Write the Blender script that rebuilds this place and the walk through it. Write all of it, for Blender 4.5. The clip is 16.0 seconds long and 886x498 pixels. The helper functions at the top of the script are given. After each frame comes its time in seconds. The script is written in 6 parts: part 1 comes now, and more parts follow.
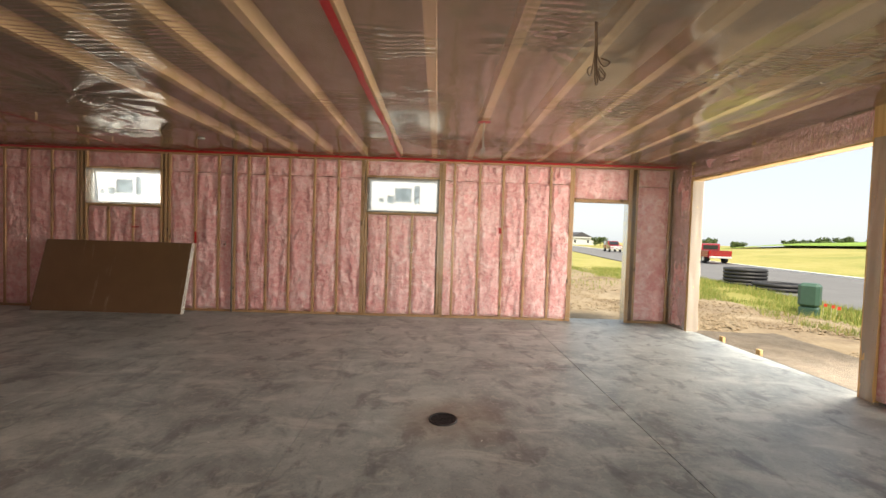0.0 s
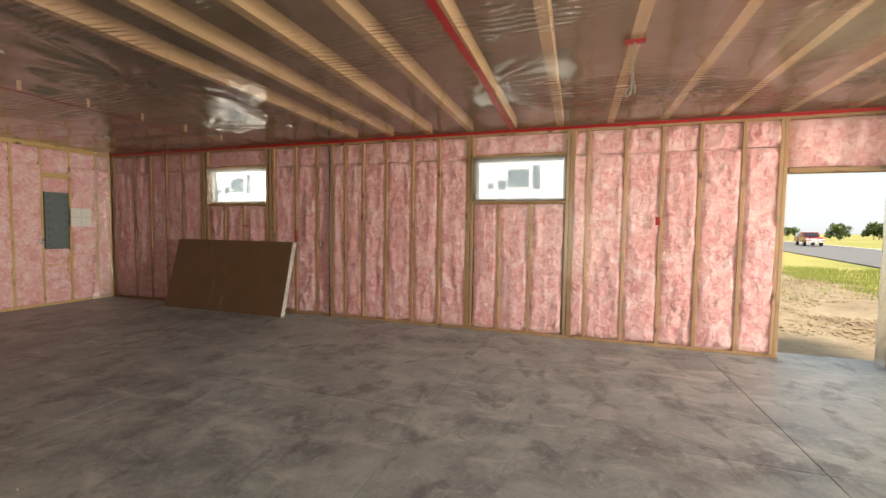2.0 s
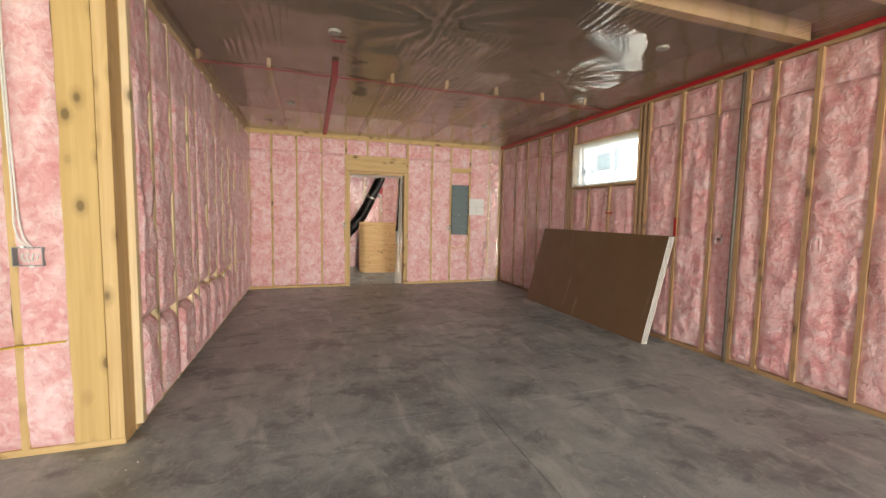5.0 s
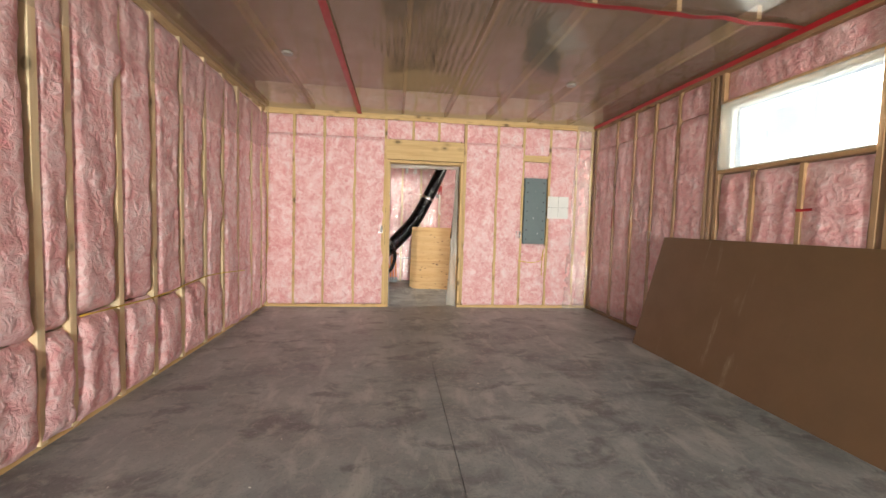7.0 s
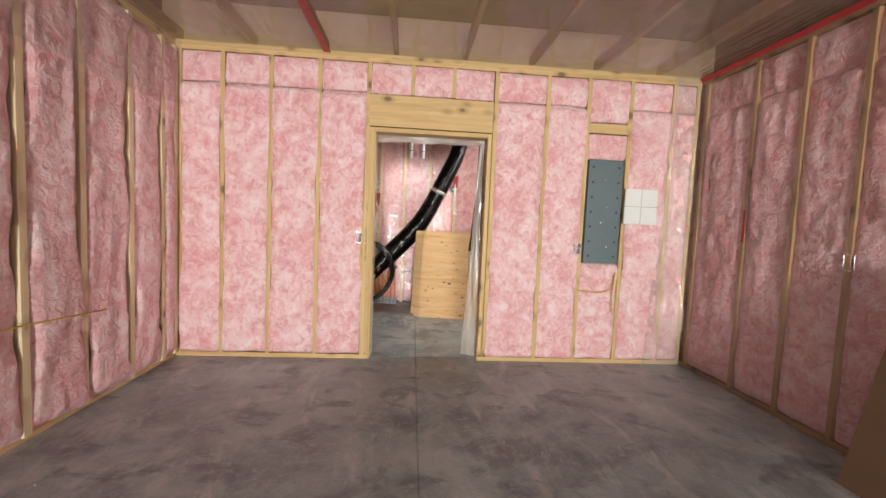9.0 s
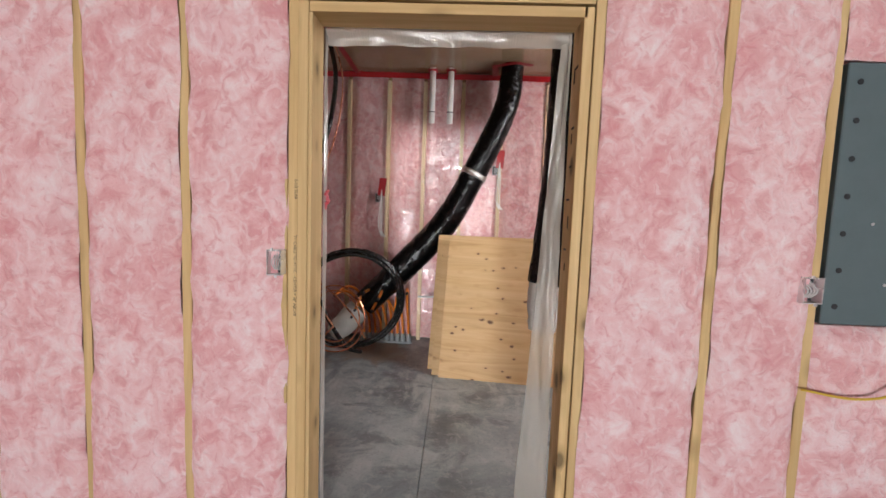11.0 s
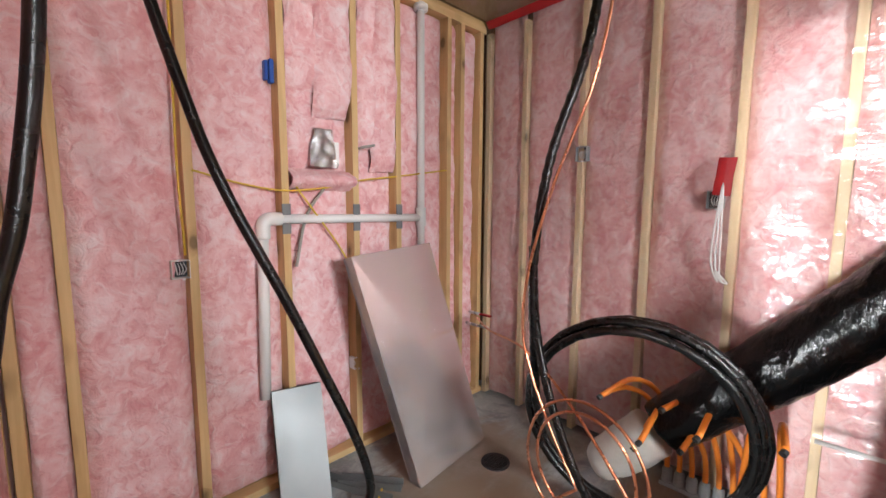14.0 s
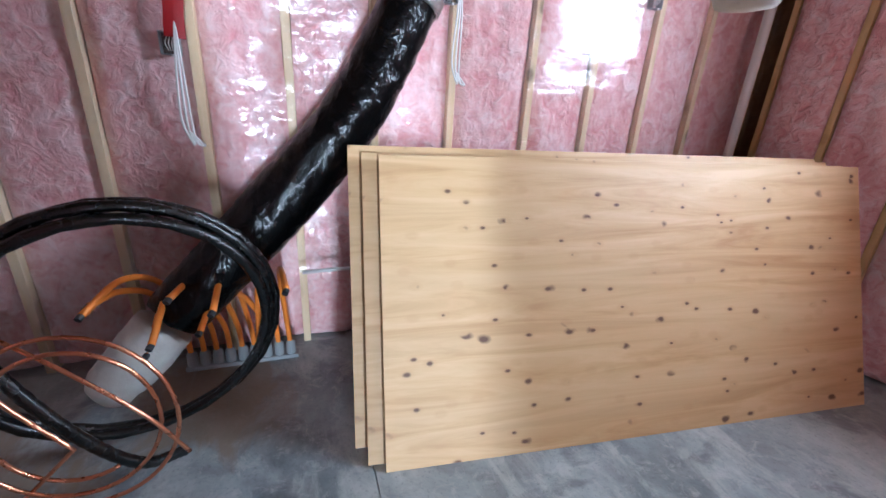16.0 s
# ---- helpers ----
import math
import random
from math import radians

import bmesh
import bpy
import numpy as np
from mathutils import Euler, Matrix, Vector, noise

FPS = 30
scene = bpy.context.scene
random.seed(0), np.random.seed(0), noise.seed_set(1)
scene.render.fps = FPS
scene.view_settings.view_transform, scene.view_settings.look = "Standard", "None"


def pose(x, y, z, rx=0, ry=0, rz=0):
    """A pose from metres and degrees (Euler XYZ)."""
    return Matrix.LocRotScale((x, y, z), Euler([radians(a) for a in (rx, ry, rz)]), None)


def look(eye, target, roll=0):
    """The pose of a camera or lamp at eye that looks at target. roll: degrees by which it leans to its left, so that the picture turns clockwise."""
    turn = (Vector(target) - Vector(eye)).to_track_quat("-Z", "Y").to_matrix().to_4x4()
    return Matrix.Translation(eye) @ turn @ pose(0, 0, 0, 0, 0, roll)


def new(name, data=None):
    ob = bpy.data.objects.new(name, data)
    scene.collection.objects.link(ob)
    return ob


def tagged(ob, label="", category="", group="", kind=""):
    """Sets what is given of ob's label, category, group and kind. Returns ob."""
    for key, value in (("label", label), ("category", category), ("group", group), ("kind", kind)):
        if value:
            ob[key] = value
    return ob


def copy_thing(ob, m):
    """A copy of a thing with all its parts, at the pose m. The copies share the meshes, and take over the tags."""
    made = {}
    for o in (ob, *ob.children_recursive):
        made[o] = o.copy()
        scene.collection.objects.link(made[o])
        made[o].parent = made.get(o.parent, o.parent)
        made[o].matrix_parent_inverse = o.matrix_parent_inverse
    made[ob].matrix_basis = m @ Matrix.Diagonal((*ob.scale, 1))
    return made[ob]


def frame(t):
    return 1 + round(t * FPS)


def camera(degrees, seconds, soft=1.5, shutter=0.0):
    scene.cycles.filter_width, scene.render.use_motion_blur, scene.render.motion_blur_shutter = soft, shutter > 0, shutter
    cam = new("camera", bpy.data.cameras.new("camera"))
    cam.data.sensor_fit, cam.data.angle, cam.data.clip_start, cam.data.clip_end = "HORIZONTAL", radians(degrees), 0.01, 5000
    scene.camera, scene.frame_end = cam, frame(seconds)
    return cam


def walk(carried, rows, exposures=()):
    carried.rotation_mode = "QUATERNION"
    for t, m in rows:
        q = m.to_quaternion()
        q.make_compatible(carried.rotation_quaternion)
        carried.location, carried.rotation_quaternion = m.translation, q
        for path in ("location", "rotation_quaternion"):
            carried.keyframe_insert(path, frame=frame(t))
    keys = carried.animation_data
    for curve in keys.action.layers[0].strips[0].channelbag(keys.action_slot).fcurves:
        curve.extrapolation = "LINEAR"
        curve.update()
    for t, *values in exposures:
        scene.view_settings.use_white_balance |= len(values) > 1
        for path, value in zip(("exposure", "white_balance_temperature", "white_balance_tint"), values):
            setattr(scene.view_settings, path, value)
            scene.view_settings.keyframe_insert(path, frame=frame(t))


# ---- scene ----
cam = camera(94.9, 16.0)
PATH = [
    (0, (0.23, 0.099, 1.418), (0.259, 2.098, 1.357), 1.8),
    (0.5, (0.275, 0.484, 1.407), (0.277, 2.483, 1.33), 1.4),
    (1, (0.325, 0.893, 1.383), (0.23, 2.889, 1.296), 1.2),
    (1.5, (0.397, 1.265, 1.417), (0.083, 3.238, 1.319), 1.0),
    (2, (0.384, 1.639, 1.43), (-0.239, 3.537, 1.327), 0.8),
    (2.3, (0.404, 1.838, 1.424), (-0.42, 3.657, 1.317), 0.8),
    (2.5, (0.372, 1.98, 1.411), (-0.571, 3.74, 1.302), 0.8),
    (3, (0.33, 2.347, 1.395), (-0.917, 3.905, 1.275), 0.9),
    (3.5, (0.186, 2.609, 1.373), (-1.314, 3.924, 1.235), 0.7),
    (4, (-0.004, 2.892, 1.352), (-1.69, 3.956, 1.194), 1.0),
    (4.5, (-0.237, 3.157, 1.333), (-2.044, 3.999, 1.171), 1.1),
    (5, (-0.548, 3.423, 1.343), (-2.442, 4.045, 1.18), 1.1),
    (5.2, (-0.684, 3.517, 1.329), (-2.6, 4.071, 1.174), 1.2),
    (7.3, (-2.637, 4.285, 1.241), (-4.621, 4.503, 1.118), 1.9),
    (8.2, (-3.604, 4.398, 1.314), (-5.591, 4.583, 1.195), 2.5),
    (10.3, (-5.924, 4.649, 1.317), (-7.916, 4.705, 1.144), 2.0),
    (11, (-6.659, 4.7, 1.339), (-8.651, 4.647, 1.175), 2.1),
    (12, (-7.632, 4.667, 1.395), (-9.581, 4.258, 1.209), 2.4),
    (12.5, (-8.022, 4.611, 1.473), (-9.852, 3.83, 1.267), 2.1),
    (13, (-8.277, 4.494, 1.465), (-9.937, 3.394, 1.279), 1.0),
    (13.2, (-8.373, 4.465, 1.439), (-9.934, 3.225, 1.273), 0.1),
    (13.5, (-8.435, 4.439, 1.473), (-9.898, 3.086, 1.298), 0.3),
    (14, (-8.536, 4.409, 1.472), (-9.924, 2.986, 1.253), 0.3),
    (14.5, (-8.593, 4.375, 1.429), (-10.142, 3.171, 1.04), 0.6),
    (15, (-8.689, 4.337, 1.395), (-10.45, 3.587, 0.816), 0.8),
    (15.5, (-8.757, 4.347, 1.41), (-10.62, 4.25, 0.689), 1.6),
    (16, (-8.791, 4.376, 1.359), (-10.553, 5.011, 0.658), 3.4),
]
EXPOSURES = [(0.0, 2.05, 7700, 10), (1.5, 2.05, 7800, 10), (3.0, 2.35, 7600, 8), (5.0, 2.65, 7100, 6), (8.0, 3.15, 6700, 4), (10.5, 2.85, 6300, 10), (11.0, 2.8, 6100, 8), (11.6, 2.7, 5200, 3), (12.0, 2.65, 5100, 3), (12.5, 2.85, 5300, 4), (13.2, 3.3, 4800, 4), (14.0, 3.85, 6000, 6), (14.6, 3.85, 5700, 5), (15.2, 3.35, 4850, 4), (16.0, 3.3, 4800, 3)]
walk(cam, [(t, look(eye, target, roll)) for t, eye, target, roll in PATH], EXPOSURES)

# ---- world and light ----
world = bpy.data.worlds.new("sky")
scene.world = world
world.use_nodes = True
_wn = world.node_tree.nodes
_sky = _wn.new("ShaderNodeTexSky")
_sky.sky_type, _sky.sun_disc = "NISHITA", False
_sky.sun_elevation, _sky.sun_rotation = radians(58), radians(170)
_sky.air_density, _sky.dust_density, _sky.ozone_density = 1.0, 1.5, 1.0
_wn["Background"].inputs["Strength"].default_value = 0.07
_haze = _wn.new("ShaderNodeMix")
_haze.data_type = "RGBA"
_haze.inputs[0].default_value = 0.82
_haze.inputs[7].default_value = (2.9, 3.4, 4.1, 1)
world.node_tree.links.new(_sky.outputs["Color"], _haze.inputs[6])
world.node_tree.links.new(_haze.outputs[2], _wn["Background"].inputs["Color"])
_sun = new("sun", bpy.data.lights.new("sun", "SUN"))
_sun.data.energy, _sun.data.angle, _sun.data.color = 1.5, radians(12), (1.0, 0.95, 0.88)
_az, _el = radians(170), radians(58)
_sun.matrix_world = look((0, 0, 30), (0 - math.sin(_az) * math.cos(_el), 0 - math.cos(_az) * math.cos(_el), 30 - math.sin(_el)))


def added_lamp(name, m, width, height, watts, spread=180):
    """An added area lamp standing in for sky light, at an opening or outside it."""
    d = bpy.data.lights.new(name, "AREA")
    d.shape, d.size, d.size_y, d.energy, d.color = "RECTANGLE", width, height, watts, (1.0, 0.97, 0.94)
    d.spread = radians(spread)
    ob = new(name, d)
    ob.matrix_world = m
    return ob


added_lamp("opening_light_wide", look((4.42, 0.5, 1.22), (0, 2.6, 1.22)), 4.6, 2.3, 6, 150)
# added fill for the far wall, in an unseen opening behind the camera
added_lamp("rear_fill_lamp", look((0.7, -2.7, 1.22), (0.9, 3.4, 1.22)), 4.6, 2.3, 16, 150)
# fill lamp added out in the yard to brighten end wall and doorway
added_lamp("garage_fill_lamp", look((7.2, 4.95, 1.3), (-8.25, 4.5, 1.2)), 1.4, 2.4, 66, 110)
# plant-room fill, set in an unseen opening added to its right wall
added_lamp("room_fill_lamp", look((-8.95, 7.44, 2.1), (-9.9, 3.0, 1.3)), 0.95, 0.52, 6, 130)
added_lamp("slot_window_light", look((-5.18, 7.345, 2.105), (-5.18, 2.4, 1.6)), 1.15, 0.5, 2.2)
added_lamp("slot_window_light", look((-0.385, 7.345, 2.105), (-0.385, 0, 1.6)), 1.15, 0.5, 1.3)

# ---- plan, metres ----
Y_FAR, X_END, Y_SIDE, X_CORNER, X_RIGHT = 7.18, -8.25, 2.41, -3.24, 4.33
X_ROOM, Y_ROOM, Y_BEHIND, CEIL, DEPTH, STUD = -10.92, 7.32, -2.6, 2.77, 0.14, 0.038


# ---- material helpers ----
def mat(name, base=(0.5, 0.5, 0.5), rough=0.6, metal=0.0):
    m = bpy.data.materials.new(name)
    m.use_nodes = True
    b = m.node_tree.nodes["Principled BSDF"]
    b.inputs["Base Color"].default_value = (*base, 1)
    b.inputs["Roughness"].default_value, b.inputs["Metallic"].default_value = rough, metal
    return m


def node(m, kind, **values):
    n = m.node_tree.nodes.new("ShaderNode" + kind)
    for key, value in values.items():
        n.inputs[key.replace("_", " ")].default_value = value
    return n


def link(m, a, b):
    m.node_tree.links.new(a, b)


def coords(m, scale=(1, 1, 1), space="Object"):
    c, k = node(m, "TexCoord"), node(m, "Mapping", Scale=scale)
    link(m, c.outputs[space], k.inputs["Vector"])
    return k.outputs["Vector"]


def noise_tex(m, vec, scale, detail=4.0, rough=0.55, distort=0.0):
    n = node(m, "TexNoise", Scale=scale, Detail=detail, Roughness=rough, Distortion=distort)
    link(m, vec, n.inputs["Vector"])
    return n.outputs["Fac"]


def ramp(m, fac, stops):
    r = node(m, "ValToRGB")
    e = r.color_ramp.elements
    while len(e) < len(stops):
        e.new(0.5)
    for el, (p, c) in zip(e, stops):
        el.position, el.color = p, (*c, 1) if len(c) == 3 else c
    link(m, fac, r.inputs["Fac"])
    return r.outputs["Color"]


def mix(m, fac, a, b, how="MIX"):
    n = m.node_tree.nodes.new("ShaderNodeMix")
    n.data_type, n.blend_type = "RGBA", how
    for value, socket in ((fac, n.inputs[0]), (a, n.inputs[6]), (b, n.inputs[7])):
        if hasattr(value, "is_linked"):
            link(m, value, socket)
        elif isinstance(value, tuple):
            socket.default_value = (*value, 1)
        else:
            socket.default_value = value
    return n.outputs[2]


def grey(m, fac, lo, hi, a=0.0, b=1.0):
    n = node(m, "MapRange")
    for key, value in (("From Min", lo), ("From Max", hi), ("To Min", a), ("To Max", b)):
        n.inputs[key].default_value = value
    link(m, fac, n.inputs["Value"])
    return n.outputs["Result"]


def bump(m, height, strength=0.3, distance=0.01):
    n = node(m, "Bump", Strength=strength, Distance=distance)
    link(m, height, n.inputs["Height"])
    link(m, n.outputs["Normal"], bsdf(m).inputs["Normal"])
    return n.outputs["Normal"]


def bsdf(m):
    return m.node_tree.nodes["Principled BSDF"]


def colour(m, socket):
    link(m, socket, bsdf(m).inputs["Base Color"])


def per_object(m):
    return node(m, "ObjectInfo").outputs["Random"]


# ---- materials ----
def make_concrete():
    m = mat("concrete", rough=0.6)
    v = coords(m, space="Object")
    big = noise_tex(m, v, 0.55, 5, 0.6, 0.6)
    mid = noise_tex(m, v, 2.2, 6, 0.65, 0.5)
    fine = noise_tex(m, v, 60, 3, 0.6)
    smear = noise_tex(m, coords(m, (0.7, 1.8, 1)), 2.4, 6, 0.62, 0.6)
    c = ramp(m, mid, [(0.34, (0.149, 0.173, 0.182)), (0.5, (0.284, 0.321, 0.332)), (0.64, (0.437, 0.478, 0.477))])
    c = mix(m, grey(m, big, 0.42, 0.62, 0, 0.6), c, (0.390, 0.426, 0.426))
    c = mix(m, grey(m, smear, 0.54, 0.66, 0, 0.6), c, (0.565, 0.589, 0.565))
    c = mix(m, grey(m, noise_tex(m, coords(m, (1.2, 0.8, 1)), 3.4, 6, 0.62, 0.5), 0.53, 0.64, 0, 0.6), c, (0.105, 0.112, 0.122))
    c = mix(m, grey(m, fine, 0.56, 0.74, 0, 0.4), c, (0.08, 0.083, 0.088))
    c = mix(m, grey(m, noise_tex(m, v, 14, 6, 0.75, 0.8), 0.52, 0.68, 0, 0.5), c, (0.537, 0.537, 0.529))
    rust = node(m, "VectorMath")
    rust.operation = "DISTANCE"
    link(m, v, rust.inputs[0])
    rust.inputs[1].default_value = (0.317, 3.23, 0.0)
    wob = node(m, "Math")
    wob.operation = "MULTIPLY_ADD"
    wob.inputs[1].default_value = 0.5
    link(m, mid, wob.inputs[0])
    link(m, rust.outputs["Value"], wob.inputs[2])
    c = mix(m, grey(m, wob.outputs[0], 0.30, 0.78, 0.55, 0.0), c, (0.24, 0.15, 0.085))
    for cx, cy, r in ((-10.1, 3.0, 0.62), (-9.85, 3.3, 0.45), (-10.6, 3.9, 0.4)):
        mud = node(m, "VectorMath")
        mud.operation = "DISTANCE"
        link(m, v, mud.inputs[0])
        mud.inputs[1].default_value = (cx, cy, 0.0)
        edge = node(m, "Math")
        edge.operation = "MULTIPLY_ADD"
        edge.inputs[1].default_value = 0.9
        link(m, smear, edge.inputs[0])
        link(m, mud.outputs["Value"], edge.inputs[2])
        c = mix(m, grey(m, edge.outputs[0], r + 0.28, r + 0.42, 0.75, 0.0), c, (0.25, 0.185, 0.125))
    colour(m, c)
    link(m, grey(m, mid, 0.3, 0.7, 0.34, 0.58), bsdf(m).inputs["Roughness"])
    bump(m, fine, 0.12, 0.003)
    return m


def make_pink(name, tone):
    """Soft fibreglass wool: cloudy pale and deep pink, fine fibres, shallow creases with their shade put into the
    colour.
    """
    m = mat(name, rough=0.95)
    c0, oi, sc, add = node(m, "TexCoord"), node(m, "ObjectInfo"), node(m, "VectorMath"), node(m, "VectorMath")
    sc.operation = "SCALE"
    sc.inputs[0].default_value = (17.0, 9.0, 5.0)
    link(m, oi.outputs["Random"], sc.inputs["Scale"])
    link(m, c0.outputs["Object"], add.inputs[0])
    link(m, sc.outputs[0], add.inputs[1])
    v = add.outputs[0]
    big = noise_tex(m, v, 3.0, 3, 0.55, 0.5)
    cloud = noise_tex(m, v, 8.5, 4, 0.58, 0.8)
    tuft = noise_tex(m, v, 19, 4, 0.58, 1.0)
    fib = noise_tex(m, v, 80, 3, 0.65, 1.5)
    c = ramp(m, cloud, [(0.34, (0.74, 0.36, 0.368)), (0.46, (0.83, 0.49, 0.497)), (0.57, (0.89, 0.605, 0.612)), (0.68, (0.94, 0.76, 0.763))])
    c = mix(m, grey(m, big, 0.38, 0.50, 0.45, 0.0), c, (0.77, 0.36, 0.37))
    c = mix(m, grey(m, big, 0.52, 0.66, 0.0, 0.40), c, (0.93, 0.70, 0.715))
    # raised tufts painted paler, hollows darker, as light and shade would
    c = mix(m, grey(m, tuft, 0.52, 0.64, 0, 0.5), c, (0.95, 0.79, 0.795))
    c = mix(m, grey(m, tuft, 0.34, 0.45, 0.50, 0.0), c, (0.70, 0.25, 0.265))
    c = mix(m, grey(m, fib, 0.34, 0.60, 0.12, 0.0), c, (0.66, 0.27, 0.29))
    c = mix(m, 1.0, c, tone, "MULTIPLY")
    colour(m, c)
    h = mix(m, 0.40, mix(m, 0.4, cloud, big), tuft)
    bump(m, mix(m, 0.04, h, fib), 0.8, 0.06)
    bsdf(m).inputs["Sheen Weight"].default_value = 0.15
    return m


def make_wood(name, dark, light, along=2, rough=0.65, knots=True):
    m = mat(name, rough=rough)
    c = node(m, "TexCoord")
    oi = node(m, "ObjectInfo")
    geo = node(m, "NewGeometry")
    add = node(m, "VectorMath")
    link(m, c.outputs["Object"], add.inputs[0])
    sc = node(m, "VectorMath")
    sc.operation = "SCALE"
    link(m, oi.outputs["Random"], sc.inputs["Scale"])
    sc.inputs[0].default_value = (13.0, 7.0, 21.0)
    link(m, sc.outputs[0], add.inputs[1])
    k = node(m, "Mapping", Scale=tuple(1.2 if a == along else 26.0 for a in range(3)))
    link(m, add.outputs[0], k.inputs["Vector"])
    grain = noise_tex(m, k.outputs["Vector"], 1.0, 5, 0.6, 0.4)
    k2 = node(m, "Mapping", Scale=tuple(5.5 if a == along else 9.0 for a in range(3)))
    link(m, add.outputs[0], k2.inputs["Vector"])
    col = ramp(m, grain, [(0.3, dark), (0.7, light)])
    col = mix(m, grey(m, oi.outputs["Random"], 0, 1, 0, 0.35), col, tuple(0.72 * q for q in light))
    if knots:
        vor = node(m, "TexVoronoi", Scale=1.0, Randomness=1.0)
        link(m, k2.outputs["Vector"], vor.inputs["Vector"])
        pick = node(m, "Math")
        pick.operation = "MULTIPLY"
        link(m, grey(m, vor.outputs["Color"], 0.52, 0.56), pick.inputs[0])
        link(m, grey(m, vor.outputs["Distance"], 0.20, 0.44, 0.6, 0.0), pick.inputs[1])
        col = mix(m, pick.outputs[0], col, tuple(0.62 * q for q in dark))
        heart = node(m, "Math")
        heart.operation = "MULTIPLY"
        link(m, grey(m, vor.outputs["Color"], 0.52, 0.56), heart.inputs[0])
        link(m, grey(m, vor.outputs["Distance"], 0.14, 0.22, 0.75, 0.0), heart.inputs[1])
        col = mix(m, heart.outputs[0], col, tuple(0.22 * q for q in dark))
    colour(m, col)
    bump(m, grain, 0.15, 0.003)
    return m


def make_film(name, haze, gloss, tint=(0.97, 0.96, 0.95), wrinkle=0.6, rough=0.14, pleats=False, milky=False, fan=None, along_x=False):
    m = bpy.data.materials.new(name)
    m.use_nodes = True
    t = m.node_tree
    t.nodes.remove(t.nodes["Principled BSDF"])
    out = t.nodes["Material Output"]
    v = coords(m)
    w = noise_tex(m, coords(m, (1, 1, 1)), 2.6, 5, 0.6, 1.4)
    w2 = noise_tex(m, coords(m, (2.0, 9.0, 3.0)), 3.5, 4, 0.6, 1.0)
    h = mix(m, 0.5, w, w2)
    if pleats:
        # mostly taut, with patches of close pleats across the bays
        h = mix(m, 0.16, noise_tex(m, v, 1.3, 2, 0.5, 0.5), w)
        wave = node(m, "TexWave", Scale=5.0, Distortion=6.0, Detail=2.5)
        wave.bands_direction = "Y"
        link(m, coords(m, (0.30, 1.0, 1.0)), wave.inputs["Vector"])
        h = mix(m, grey(m, noise_tex(m, v, 0.75, 2, 0.5), 0.52, 0.64, 0, 0.5), h, wave.outputs["Fac"])
    if fan:
        # creases pulled towards one place, fading out round it
        k = node(m, "Mapping", Scale=(2.2, 1.0, 13.0), Rotation=(0, radians(38), 0)) if along_x else node(m, "Mapping", Scale=(1.0, 2.2, 15.0), Rotation=(radians(-24), 0, 0))
        link(m, v, k.inputs["Vector"])
        far_off = node(m, "VectorMath")
        far_off.operation = "DISTANCE"
        link(m, v, far_off.inputs[0])
        far_off.inputs[1].default_value = fan
        crease = noise_tex(m, k.outputs["Vector"], 1.3, 3, 0.55, 0.6)
        h = mix(m, grey(m, far_off.outputs["Value"], 0.45, 1.15, 0.85, 0.10), mix(m, 0.1, (0.5, 0.5, 0.5), w), crease)
    b = node(m, "Bump", Strength=wrinkle, Distance=0.02)
    link(m, h, b.inputs["Height"])
    tr = node(m, "BsdfTransparent", Color=(*tint, 1))
    di = node(m, "BsdfTranslucent" if milky else "BsdfDiffuse", Color=(0.13, 0.14, 0.135, 1) if milky else (0.78, 0.70, 0.62, 1))
    gl = node(m, "BsdfGlossy", Roughness=rough)
    fr = node(m, "Fresnel", IOR=1.5)
    for n in (di, gl, fr):
        link(m, b.outputs["Normal"], n.inputs["Normal"])
    a = node(m, "MixShader", Fac=haze)
    link(m, tr.outputs[0], a.inputs[1])
    link(m, di.outputs[0], a.inputs[2])
    amt = node(m, "Math")
    amt.operation, amt.use_clamp = "MULTIPLY", True
    amt.inputs[1].default_value = gloss
    link(m, fr.outputs[0], amt.inputs[0])
    s = node(m, "MixShader")
    link(m, amt.outputs[0], s.inputs[0])
    link(m, a.outputs[0], s.inputs[1])
    link(m, gl.outputs[0], s.inputs[2])
    link(m, s.outputs[0], out.inputs["Surface"])
    return m


def make_ground(name, stops, scale, fine_scale, strength, tint=None):
    m = mat(name, rough=0.95)
    v = coords(m)
    a, b = noise_tex(m, v, scale, 5, 0.65, 0.6), noise_tex(m, v, fine_scale, 5, 0.7)
    c = ramp(m, a, stops)
    c = mix(m, 0.35, c, ramp(m, b, [(0.3, tuple(0.6 * q for q in stops[0][1])), (0.7, stops[-1][1])]))
    colour(m, c)
    bump(m, b, strength, 0.05)
    return m


def make_plain(name, base, rough=0.5, metal=0.0, vary=0.25, scale=12, relief=0.0, coat=0.0):
    m = mat(name, base, rough, metal)
    v = coords(m)
    n, f = noise_tex(m, v, scale, 4, 0.6), noise_tex(m, v, scale * 9, 3, 0.6)
    c = mix(m, grey(m, n, 0.35, 0.7, 0, vary), base, tuple(q * 0.55 for q in base))
    c = mix(m, grey(m, f, 0.5, 0.8, 0, vary * 0.6), c, tuple(min(1, q * 1.35) for q in base))
    colour(m, c)
    link(m, grey(m, n, 0.3, 0.7, rough * 0.85, min(1, rough * 1.15)), bsdf(m).inputs["Roughness"])
    if relief:
        bump(m, mix(m, 0.4, n, f), relief, 0.01)
    bsdf(m).inputs["Coat Weight"].default_value = coat
    return m


